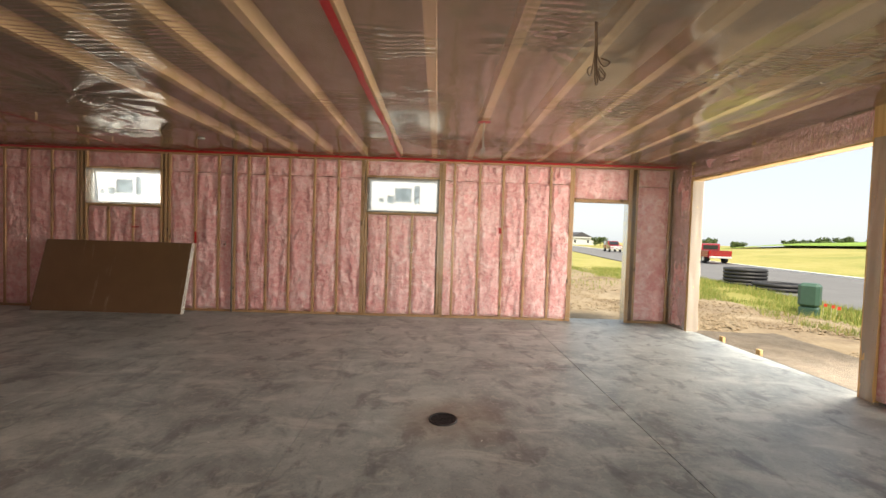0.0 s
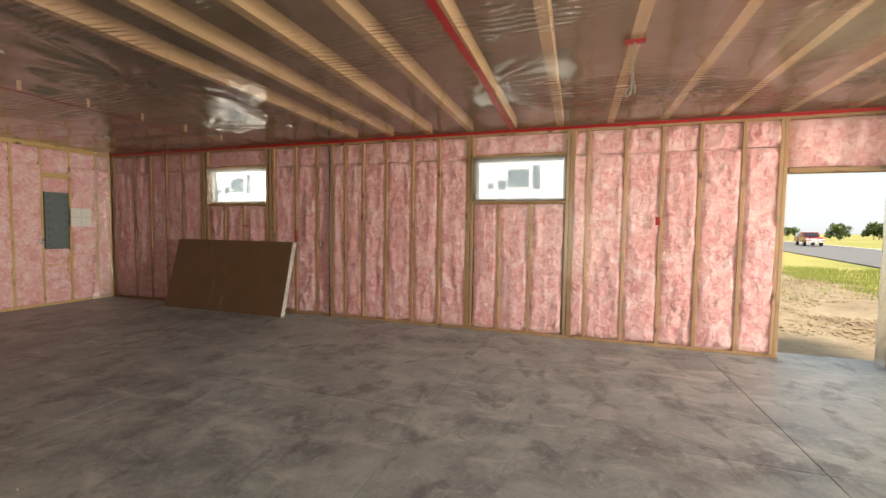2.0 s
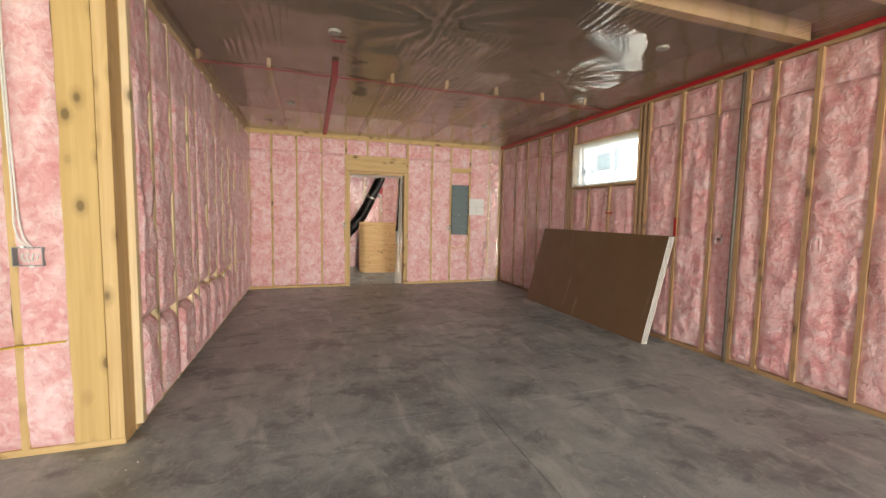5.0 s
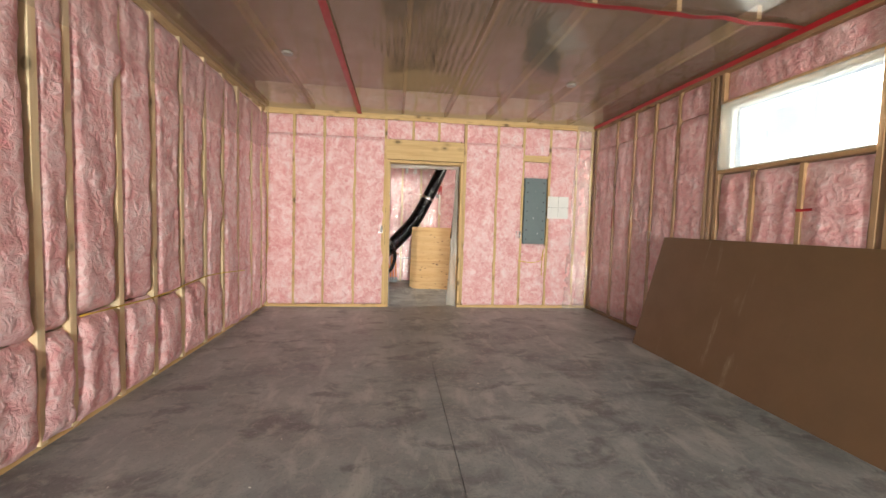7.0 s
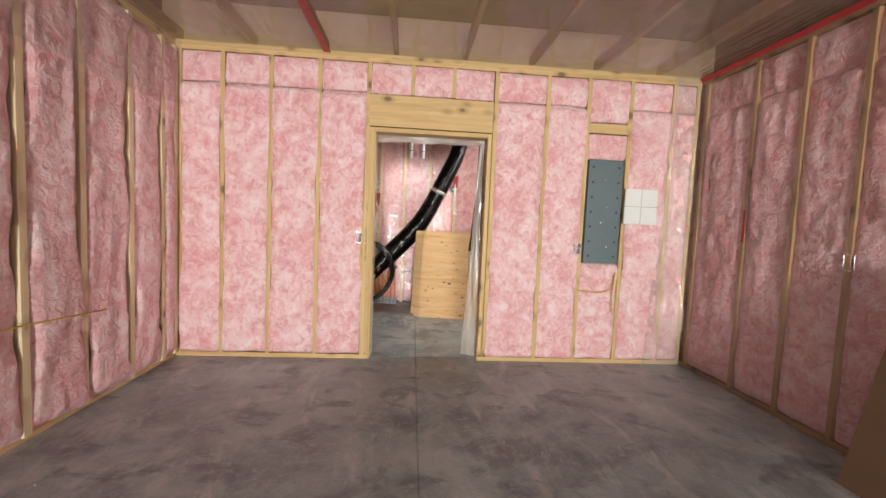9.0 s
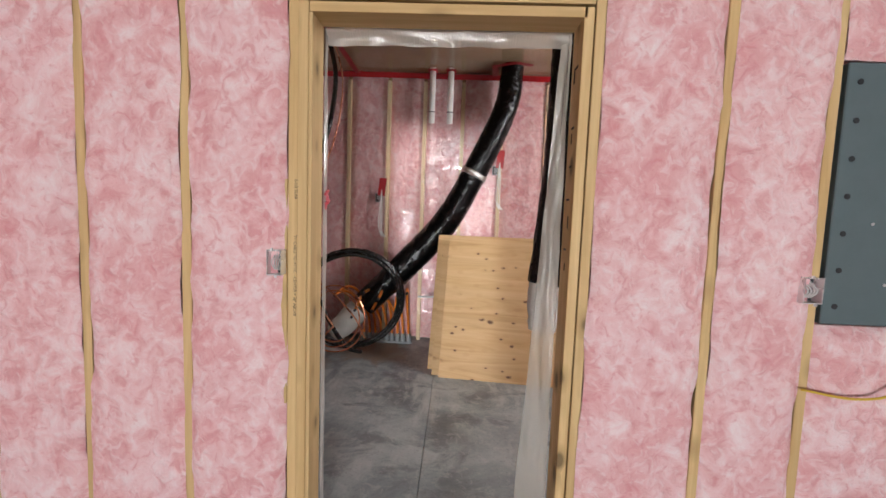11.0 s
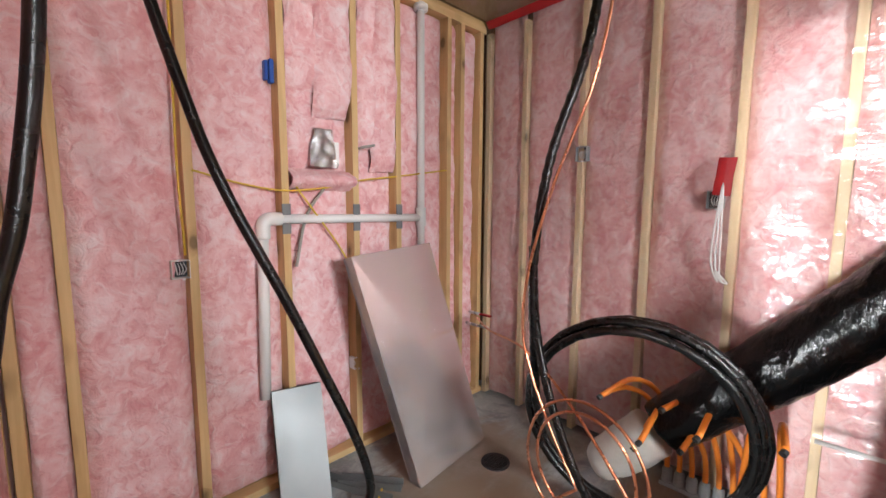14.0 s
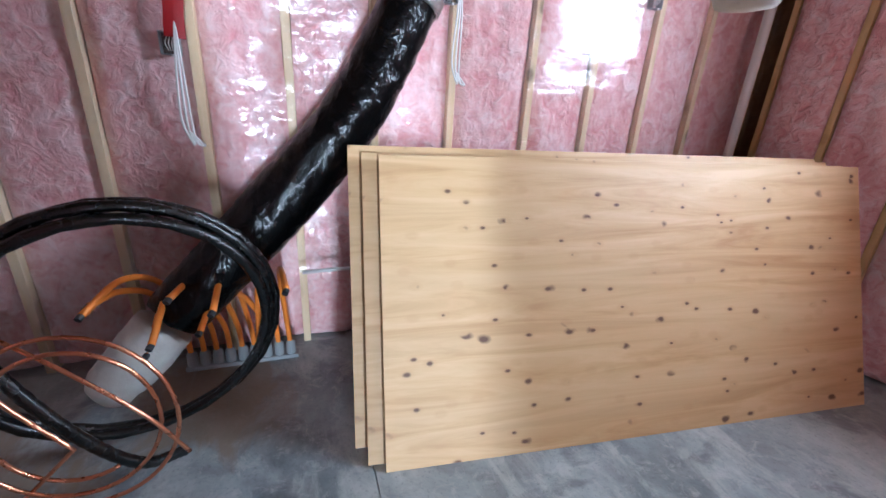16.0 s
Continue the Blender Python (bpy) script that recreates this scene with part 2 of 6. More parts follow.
CONCRETE = make_concrete()
PINK = make_pink("pink_fiberglass", (1.0, 1.0, 1.0))
WOOD = make_wood("spruce_stud", (0.54, 0.34, 0.135), (0.73, 0.52, 0.255))
# spruce in a darker brown, for the far wall
WOOD_FILMED = make_wood("browner_stud", (0.40, 0.235, 0.11), (0.55, 0.355, 0.185))
WOOD_FILMED_X = make_wood("browner_plate", (0.36, 0.205, 0.09), (0.50, 0.315, 0.155), 0)
WOOD_POST = make_wood("knotty_pine", (0.56, 0.36, 0.13), (0.70, 0.49, 0.21))
# spruce again, brightened in colour where too little light reaches the studs
WOOD_BRIGHTENED = make_wood("brightened_stud", (0.76, 0.58, 0.33), (0.88, 0.73, 0.48))
WOOD_Y = make_wood("spruce_along_y", (0.54, 0.34, 0.135), (0.73, 0.52, 0.255), 1)
WOOD_X = make_wood("spruce_along_x", (0.58, 0.37, 0.15), (0.78, 0.57, 0.29), 0)
def make_ply():
    m = mat("fir_plywood", rough=0.55)
    v = coords(m)
    grain = noise_tex(m, coords(m, (0.55, 6.0, 6.5)), 1.6, 6, 0.60, 1.5)
    fine = noise_tex(m, coords(m, (3.0, 40.0, 90.0)), 1.5, 4, 0.6)
    bands = noise_tex(m, coords(m, (0.25, 2.0, 3.2)), 1.5, 2, 0.5)
    c = ramp(m, grain, [(0.33, (0.50, 0.285, 0.115)), (0.48, (0.61, 0.385, 0.175)), (0.66, (0.70, 0.48, 0.245))])
    c = mix(m, grey(m, bands, 0.42, 0.60, 0, 0.55), c, (0.68, 0.48, 0.255))
    c = mix(m, grey(m, fine, 0.62, 0.75, 0, 0.16), c, (0.40, 0.21, 0.09))
    vor = node(m, "TexVoronoi", Scale=1.0, Randomness=1.0)
    vor.voronoi_dimensions = "2D"
    flat = node(m, "Mapping", Scale=(5.6, 1.0, 9.5), Rotation=(math.pi / 2, 0, 0))
    link(m, v, flat.inputs["Vector"])
    link(m, flat.outputs["Vector"], vor.inputs["Vector"])
    keep = grey(m, noise_tex(m, v, 5.5, 2, 0.5), 0.48, 0.52, 0.0, 1.0)
    knot = node(m, "Math")
    knot.operation = "MULTIPLY"
    size = node(m, "Math")
    size.operation = "MULTIPLY"
    link(m, vor.outputs["Distance"], size.inputs[0])
    link(m, grey(m, noise_tex(m, v, 9.0, 2, 0.5), 0.35, 0.65, 0.7, 2.4), size.inputs[1])
    link(m, grey(m, size.outputs[0], 0.06, 0.15, 1.0, 0.0), knot.inputs[0])
    link(m, keep, knot.inputs[1])
    halo = grey(m, vor.outputs["Distance"], 0.10, 0.20, 0.22, 0.0)
    c = mix(m, halo, c, (0.50, 0.27, 0.12))
    c = mix(m, knot.outputs[0], c, (0.15, 0.075, 0.04))
    colour(m, c)
    bump(m, mix(m, 0.5, grain, fine), 0.2, 0.003)
    return m


PLY = make_ply()
PLY_EDGE = make_plain("plywood_edge", (0.42, 0.27, 0.14), 0.8, vary=0.5, scale=40)
DECK = make_plain("roof_deck_boards", (0.36, 0.255, 0.16), 0.8, vary=0.4, scale=3)
OSB = make_plain("osb_sheathing", (0.34, 0.20, 0.10), 0.8, vary=0.6, scale=18)
FILM = make_film("vapour_film", 0.025, 1.8, wrinkle=1.3, rough=0.12)
FILM_PULLED = make_film("pulled_film", 0.035, 1.5, wrinkle=1.8, rough=0.18, fan=(1.75, 7.17, 0.9), along_x=True)
FILM_CEIL = make_film("ceiling_film", 0.11, 1.3, (0.99, 0.97, 0.94), 0.8, 0.09, True)
CHORD = {0: make_wood("truss_wood_x", (0.44, 0.28, 0.14), (0.56, 0.38, 0.20), 0, knots=False), 1: make_wood("truss_wood_y", (0.50, 0.32, 0.16), (0.62, 0.42, 0.23), 1, knots=False)}
FILM_DOOR = make_film("doorway_plastic", 0.42, 2.2, (0.90, 0.94, 0.98), 0.6, 0.15)
FILM_JAMB = make_film("jamb_plastic", 0.40, 1.5, (0.85, 0.92, 1.0), 0.5, 0.15)
FILM_CORNER = make_film("corner_film_milk", 0.22, 1.6, (0.95, 0.94, 0.94), 0.8, 0.16)
FILM_WHITE = make_film("milky_film", 0.40, 1.5, (0.95, 0.95, 0.95), 0.7, 0.2)
FILM_WINDOW = make_film("window_milk", 0.70, 0.5, (0.97, 0.98, 0.98), 0.2, 0.3, False, True)
FILM_SIDE = make_film("side_film", 0.14, 0.6, (0.99, 0.98, 0.98), 0.5, 0.25)
FILM_ROOM = make_film("room_film", 0.09, 1.7, wrinkle=1.6, rough=0.09, fan=(X_ROOM, 4.75, 1.30))
FOIL = make_plain("foil_tape", (0.55, 0.53, 0.51), 0.22, 1.0, vary=0.2, scale=40, relief=0.6)
WOOL = make_plain("white_wool", (0.66, 0.65, 0.60), 0.95, vary=0.25, scale=20, relief=0.8)
GREY_BOX = make_plain("grey_plastic", (0.30, 0.32, 0.33), 0.5, vary=0.15)
STEEL_DULL = make_plain("dull_galvanized", (0.20, 0.215, 0.22), 0.36, 0.35, vary=0.12, scale=3)
OSB_PALE = make_plain("pale_ply_ceiling", (0.50, 0.34, 0.19), 0.75, vary=0.3, scale=5)
PLY_EDGE_PALE = make_plain("plywood_edge_pale", (0.60, 0.44, 0.26), 0.8, vary=0.4, scale=40)
TAPE = make_plain("red_sheathing_tape", (0.40, 0.010, 0.016), 0.35, vary=0.3, scale=30, relief=0.2)
BROWN_PAPER = make_plain("brown_board_paper", (0.15, 0.085, 0.042), 0.42, vary=0.25, scale=3)
_scuff = noise_tex(BROWN_PAPER, coords(BROWN_PAPER, (7.0, 1.0, 0.9)), 1.0, 4, 0.6, 0.5)
_speck = noise_tex(BROWN_PAPER, coords(BROWN_PAPER, (1.0, 1.0, 0.35)), 45, 3, 0.6)
_cut = node(BROWN_PAPER, "Math")
_cut.operation = "MULTIPLY"
link(BROWN_PAPER, grey(BROWN_PAPER, _scuff, 0.60, 0.70), _cut.inputs[0])
link(BROWN_PAPER, grey(BROWN_PAPER, _speck, 0.36, 0.60, 0.15, 0.7), _cut.inputs[1])
colour(BROWN_PAPER, mix(BROWN_PAPER, _cut.outputs[0], bsdf(BROWN_PAPER).inputs["Base Color"].links[0].from_socket, (0.30, 0.23, 0.165)))
GYPSUM = make_plain("gypsum_white", (0.78, 0.77, 0.74), 0.8, vary=0.1)
STEEL = make_plain("galvanized_steel", (0.80, 0.79, 0.79), 0.28, 0.6, vary=0.03, scale=5)
SHEET_STEEL = make_plain("bright_sheet_steel", (0.92, 0.90, 0.90), 0.22, 0.75, vary=0.0, scale=2)
SHEET_DULL = make_plain("dull_sheet_steel", (0.26, 0.28, 0.285), 0.42, 0.5, vary=0.1, scale=3)
DARK_STEEL = make_plain("dark_iron", (0.06, 0.06, 0.065), 0.5, 0.8)
GREY_PAINT = make_plain("grey_enamel", (0.115, 0.155, 0.165), 0.45, 0.1, vary=0.12)
WHITE_PVC = make_plain("white_pvc", (0.80, 0.80, 0.78), 0.35, vary=0.08)
BLACK_POLY = make_plain("black_poly_sleeve", (0.002, 0.002, 0.0022), 0.15, vary=0.4, scale=26)
bsdf(BLACK_POLY).inputs["Specular IOR Level"].default_value = 0.26
bump(BLACK_POLY, mix(BLACK_POLY, 0.35, noise_tex(BLACK_POLY, coords(BLACK_POLY), 14, 3, 0.55, 1.0), noise_tex(BLACK_POLY, coords(BLACK_POLY, (1, 1, 0.45)), 60, 3, 0.6, 0.6)), 0.6, 0.016)
BLACK_HOSE = make_plain("black_rubber_hose", (0.0025, 0.0025, 0.0025), 0.26, vary=0.3, scale=30, relief=0.2)
COPPER = make_plain("copper_tube", (0.72, 0.33, 0.19), 0.28, 1.0, vary=0.2)
ORANGE = make_plain("orange_pex", (0.85, 0.26, 0.03), 0.4, vary=0.15)
DIRT = make_ground("dry_dirt", [(0.3, (0.19, 0.13, 0.08)), (0.5, (0.33, 0.25, 0.155)), (0.7, (0.45, 0.37, 0.255))], 0.6, 9, 0.8)
GRAVEL = make_ground("gravel", [(0.3, (0.13, 0.105, 0.08)), (0.7, (0.30, 0.25, 0.19))], 3, 26, 1.0)
MEADOW = make_ground("meadow", [(0.35, (0.20, 0.24, 0.045)), (0.5, (0.36, 0.33, 0.09)), (0.68, (0.46, 0.39, 0.14))], 0.12, 3, 0.8)
GREEN = make_ground("green_crop", [(0.35, (0.16, 0.30, 0.035)), (0.7, (0.27, 0.40, 0.06))], 0.15, 3, 0.8)
ASPHALT = make_ground("pale_road", [(0.3, (0.15, 0.15, 0.155)), (0.7, (0.20, 0.20, 0.20))], 0.5, 60, 0.2)


# ---- mesh helpers ----
def part(name, bm, material, parent=None, label="", smooth=False, m=None):
    me = bpy.data.meshes.new(name)
    if smooth:
        for f in bm.faces:
            f.smooth = True
    bm.to_mesh(me)
    bm.free()
    for q in (material if isinstance(material, (list, tuple)) else [material]):
        me.materials.append(q)
    ob = new(name, me)
    if parent:
        ob.parent = parent
    if m:
        ob.matrix_basis = m
    if label:
        ob["label"] = label
    return ob


def thing(name, label="", category="", at=None, group="", kind=""):
    ob = new(name)
    ob.empty_display_size = 0.1
    if at:
        ob.matrix_basis = at
    return tagged(ob, label, category, group, kind)


def box_bm(x0, x1, y0, y1, z0, z1, bevel=0.0, bm=None):
    own = bm is None
    bm = bm or bmesh.new()
    r = bmesh.ops.create_cube(bm, size=1.0, matrix=Matrix.LocRotScale(((x0 + x1) / 2, (y0 + y1) / 2, (z0 + z1) / 2), None, (abs(x1 - x0), abs(y1 - y0), abs(z1 - z0))))
    if bevel and own:
        bmesh.ops.bevel(bm, geom=bm.edges[:], offset=bevel, segments=1, affect="EDGES")
    return bm


def tube_bm(points, radius, sides=10, closed=False, bm=None, radii=None, ring=0.0, ring_step=2):
    """A tube swept along points; ring swells every ring_step-th section."""
    bm = bm or bmesh.new()
    pts = [Vector(p) for p in points]
    n = len(pts)
    normal, rows = None, []
    for i, p in enumerate(pts):
        a = pts[(i - 1) % n] if closed or i else pts[0]
        b = pts[(i + 1) % n] if closed or i < n - 1 else pts[-1]
        d = (b - a).normalized()
        if normal is None:
            normal = d.orthogonal().normalized()
        normal = (normal - d * normal.dot(d)).normalized()
        other = d.cross(normal)
        r = (radii[i] if radii else radius) + (ring if i % ring_step == 0 else 0)
        rows.append([bm.verts.new(p + r * (math.cos(2 * math.pi * k / sides) * normal + math.sin(2 * math.pi * k / sides) * other)) for k in range(sides)])
    for i in range(n if closed else n - 1):
        a, b = rows[i], rows[(i + 1) % n]
        for k in range(sides):
            bm.faces.new((a[k], a[(k + 1) % sides], b[(k + 1) % sides], b[k]))
    if not closed:
        bm.faces.new(rows[0][::-1])
        bm.faces.new(rows[-1])
    return bm


def spline(points, steps=8):
    """A smooth line through points."""
    p = [Vector(q) for q in points]
    p = [2 * p[0] - p[1]] + p + [2 * p[-1] - p[-2]]
    out = []
    for i in range(1, len(p) - 2):
        for k in range(steps):
            t = k / steps
            a, b, c, d = p[i - 1], p[i], p[i + 1], p[i + 2]
            out.append(0.5 * ((2 * b) + (c - a) * t + (2 * a - 5 * b + 4 * c - d) * t * t + (3 * b - a - 3 * c + d) * t ** 3))
    out.append(p[-2])
    return out


def sheet_bm(u0, u1, v0, v1, nu, nv, place, flip=False):
    """A grid; place(u, v) gives each vertex's point."""
    bm = bmesh.new()
    g = [[bm.verts.new(place(u0 + (u1 - u0) * i / nu, v0 + (v1 - v0) * j / nv)) for j in range(nv + 1)] for i in range(nu + 1)]
    for i in range(nu):
        for j in range(nv):
            q = (g[i][j], g[i + 1][j], g[i + 1][j + 1], g[i][j + 1])
            bm.faces.new(q[::-1] if flip else q)
    bm.normal_update()
    return bm


def nz(x, y, z=0.0):
    return noise.noise(Vector((x, y, z)))


# ---- framed walls ----
# A frame of axes for each wall: along (u), into the room (n), up (z).
class Wall:
    def __init__(self, name, origin, along, inward, label):
        self.o, self.u, self.n = Vector(origin), Vector(along), Vector(inward)
        self.empty = thing(name, label, "wall", kind="structure")
        self.wood = WOOD_X if abs(self.u.x) > 0.5 else WOOD_Y
        self.upright = WOOD

    def at(self, u, d, z):
        return self.o + self.u * u + self.n * d + Vector((0, 0, z))

    def block(self, name, u0, u1, z0, z1, d0=-DEPTH, d1=0.0, material=None, bevel=0.002, label="", parent=None):
        a, b = self.at(u0, d0, z0), self.at(u1, d1, z1)
        bm = box_bm(min(a.x, b.x), max(a.x, b.x), min(a.y, b.y), max(a.y, b.y), z0, z1, bevel)
        return part(name, bm, material or WOOD, parent or self.empty, label)

    def stud(self, u, z0=0.038, z1=CEIL - 0.076, d0=-DEPTH, d1=0.0, w=STUD):
        return self.block("stud", u - w / 2, u + w / 2, z0, z1, d0, d1, self.upright)

    def batt(self, u0, u1, z0, z1, puff=0.02, seed=0.0, back=-0.02, over=0.0, lap=None, pinch=0.08):
        """A fluffy batt between two studs, its face bulging to the room; over: how far it laps over the studs;
        lap(v, side): a further, uneven overlap; pinch: how far from its ends it is squeezed in."""
        w = u1 - u0
        nu, nv = max(8, int(w / 0.022)), max(8, int((z1 - z0) / 0.026))
        s = seed * 7.31 + u0 * 3.7

        def place(u, v):
            e = max(0.0, min((u - u0) / w, (u1 - u) / w) * 2)
            ez = max(0.0, min(v - z0, z1 - v) / pinch)
            edge = min(1.0, e * 3.2) ** 0.5 * min(1.0, 0.25 + ez ** 0.6) if over == 0 else min(1.0, 0.55 + e * 2.4) * min(1.0, 0.25 + ez ** 0.6)
            lump = nz(u * 6 + s, v * 5, s) * 0.013 + (0.4 - abs(nz(u * 9, v * 7 + s, 3))) * 0.016 - 0.004 + nz(u * 2.2 + s, v * 1.3, 9) * 0.014 + (0.35 - abs(nz(u * 5.5 + s, v * 1.4, 12))) * 0.022 + nz(u * 22, v * 19 + s, 5) * 0.005
            side = -1 if u < (u0 + u1) / 2 else 1
            ragged = nz(v * 3.5 + s, 4.0 * side) * (0.006 + over * 2.2) + nz(v * 14 + s, 2.0) * over
            uu = u + (ragged if e < 0.12 else 0)
            uu += (-over if u == u0 else over if u == u1 else 0)
            swell = 0.0
            if lap and e < 0.3:
                reach = lap(v, side * 3.1 + s)
                uu += side * reach * (1 - e / 0.3)
                swell = max(0.0, reach) * 0.9 * (1 - e / 0.3)
            foot = nz(u * 7 + s, 6.6) * 0.012 if v == z0 else 0.0
            return self.at(uu, back + puff * edge + lump * edge + swell, v + foot)
        return part("insulation_batt", sheet_bm(u0, u1, z0, z1, nu, nv, place), PINK, self.empty, smooth=True)

    def plates(self, u0, u1, double=True):
        self.block("bottom_plate", u0, u1, 0, 0.038, label="flat wooden sole plate", material=self.wood)
        self.block("top_plate", u0, u1, CEIL - 0.038, CEIL, material=self.wood)
        if double:
            self.block("top_plate", u0, u1, CEIL - 0.076, CEIL - 0.039, material=self.wood)

    def skin(self, u0, u1, z0, z1, material=OSB):
        self.block("sheathing", u0, u1, z0, CEIL + 0.355 if z1 == 3 else z1, -DEPTH - 0.02, -DEPTH - 0.002, material, 0)


# floor slab, in panels with cut joints
floor = thing("floor", "grey trowelled concrete slab with saw-cut joints and pale smears", "floor", kind="structure")
JX, JY = [X_ROOM - 0.15, -8.32, -5.6, -3.1, -0.7, 1.84, X_RIGHT + 0.12], [Y_BEHIND - 0.1, -0.0, 4.57, Y_ROOM + 0.15]
for xa, xb in zip(JX, JX[1:]):
    for ya, yb in zip(JY, JY[1:]):
        g = 0.0022
        part("slab_panel", box_bm(xa + g, xb - g, ya + g, yb - g, -0.12, 0.0, 0.002), CONCRETE, floor)
part("slab_base", box_bm(X_ROOM - 0.15, X_RIGHT + 0.12, Y_BEHIND - 0.1, Y_ROOM + 0.15, -0.2, -0.008), CONCRETE, floor)

# far wall: studs behind film, two windows and a door opening
far = Wall("wall_far", (0, Y_FAR, 0), (1, 0, 0), (0, -1, 0), "long stud wall filled with pink insulation under clear film")
far.wood, far.upright = WOOD_FILMED_X, WOOD_FILMED
far.plates(X_END + 0.002, 2.60)
far.block("bottom_plate", 3.56, X_RIGHT - 0.002, 0, 0.038, material=WOOD_FILMED_X)
far.block("top_plate", 2.602, X_RIGHT - 0.002, CEIL - 0.076, CEIL, material=WOOD_FILMED_X)
WIN = [(-5.80, -4.56), (-1.0, 0.23)]
WZ0, WZ1 = 1.815, 2.395
DOOR0, DOOR1, DOORH = 2.61, 3.55, 2.10
cuts = [-8.18, -7.62, -7.2, -6.8, -6.4, -5.96, -4.40, -3.96, -3.56, -3.28, -3.05, -2.74, -2.35, -1.92, -1.51, -1.07, 0.30, 0.50, 0.94, 1.35, 1.75, 2.18, 2.575, 3.60, 3.70, 4.28]
for u in cuts:
    far.stud(u)
for k, (a, b) in enumerate(zip(cuts, cuts[1:])):
    if b - a < 0.12 or (a, b) in ((-5.96, -4.40), (-1.07, 0.30), (2.575, 3.60)):
        continue
    far.batt(a + 0.02, b - 0.02, 0.04, CEIL - 0.38, 0.034, k, back=-0.040, over=0.004)
    far.batt(a + 0.02, b - 0.02, CEIL - 0.375, CEIL - 0.08, 0.030, k + 40, back=-0.040, over=0.004)
for a, b in WIN:
    for u in (a - 0.02, b + 0.02, a - 0.095, b + 0.095):
        far.stud(u, w=0.036)
    far.block("header", a - 0.04, b + 0.04, WZ1 + 0.002, WZ1 + 0.04, material=WOOD_FILMED_X)
    far.block("sill_plate", a - 0.0, b + 0.0, WZ0 - 0.04, WZ0 - 0.002, material=WOOD_FILMED_X)
    far.batt(a - 0.0, b + 0.0, WZ1 + 0.05, CEIL - 0.08, 0.025, a, back=-0.045)
    c = [a, a + 0.36, a + 0.78, b]
    for u in c[1:3]:
        far.stud(u, z1=WZ0 - 0.045)
    for p, q in zip(c, c[1:]):
        far.batt(p + 0.02, q - 0.02, 0.04, WZ0 - 0.05, 0.034, p, back=-0.040, over=0.004)
for u in (DOOR0 - 0.075, DOOR1 + 0.02):
    far.stud(u, z1=CEIL - 0.08)
far.block("header", DOOR0, DOOR1, DOORH + 0.002, DOORH + 0.05, material=WOOD_FILMED_X)
far.batt(DOOR0, DOOR1, DOORH + 0.06, CEIL - 0.085, 0.025, 77, back=-0.045)
for u0, u1, z0, z1 in ((X_END - 0.15, -5.80, 0, 3), (-4.56, -1.0, 0, 3), (0.23, 2.61, 0, 3), (3.55, X_RIGHT + 0.15, 0, 3), (-5.80, -4.56, 0, WZ0), (-1.0, 0.23, 0, WZ0), (-5.80, -4.56, WZ1, 3), (-1.0, 0.23, WZ1, 3), (2.61, 3.55, DOORH, 3)):
    far.skin(u0, u1, z0, z1)

# end wall with the doorway to the plant room, bare batts
end = Wall("wall_end", (X_END, 0, 0), (0, 1, 0), (1, 0, 0), "stud wall with bare pink batts round a rough doorway")
DW0, DW1, DWH = 4.133, 5.15, 2.09
end.block("bottom_plate", Y_SIDE + 0.002, DW0 - 0.002, 0, 0.038, material=WOOD_Y)
end.block("bottom_plate", DW1 + 0.002, Y_FAR - 0.002, 0, 0.038, material=WOOD_Y)
end.block("top_plate", Y_SIDE + 0.002, Y_FAR - 0.002, CEIL - 0.038, CEIL, material=WOOD_Y)
end.block("top_plate", Y_SIDE + 0.002, Y_FAR - 0.002, CEIL - 0.076, CEIL - 0.039, material=WOOD_Y)
def end_lap(v, s):
    """Some batts spill over their studs low down."""
    return 0.030 * max(0.0, nz(v * 1.1, s * 0.37)) + 0.022 * max(0.0, nz(s * 1.9, 5.0)) * max(0.0, min(1.0, (0.8 - v) / 0.3)) + 0.006 * nz(v * 8, s)


ES = [2.44, 2.80, 3.21, 3.63, 4.06, 5.215, 5.70, 6.09, 6.50, 6.92, 7.155]
for u in ES:
    end.stud(u, d0=-0.13)
for u in (4.098, 5.171):
    end.stud(u, z1=2.13, d0=-0.13)
end.block("trimmer", DW0 - 0.0145, DW0, 0.0, DWH, d0=-0.13, label="door jamb stud")
end.block("header", 4.076, 5.192, 2.14, 2.42, d0=-0.06, d1=0.001, material=WOOD_Y, label="thick knotty wooden door header")
end.block("header_plate", 4.119, 5.165, 2.092, 2.13, d0=-0.13, material=WOOD_Y)
for u in (4.45, 4.82):
    end.stud(u, z0=2.43)
for k, (a, b) in enumerate(zip(ES, ES[1:])):
    if a == 4.06:
        for p, q in ((4.085, 4.43), (4.47, 4.80), (4.84, 5.18)):
            end.batt(p, q, 2.43, CEIL - 0.08, 0.04, p, over=0.002)
        continue
    if a == 6.09:
        end.batt(a + 0.023, b - 0.023, 0.04, 0.965, 0.04, k + 11, back=-0.034, over=0.0025)
        end.batt(a + 0.023, b - 0.023, 1.965, 2.19, 0.03, k + 12, over=0.002)
        end.batt(a + 0.023, b - 0.023, 2.30, CEIL - 0.08, 0.03, k + 13, over=0.002)
        continue
    end.batt(a + 0.023, b - 0.023, 0.04, 2.42 + 0.05 * nz(k * 3.3, 1), 0.058, k + 11, back=-0.036, over=0.0025, lap=end_lap, pinch=0.03)
    end.batt(a + 0.023, b - 0.023, 2.44, CEIL - 0.08, 0.035, k + 60, back=-0.03, over=0.002)
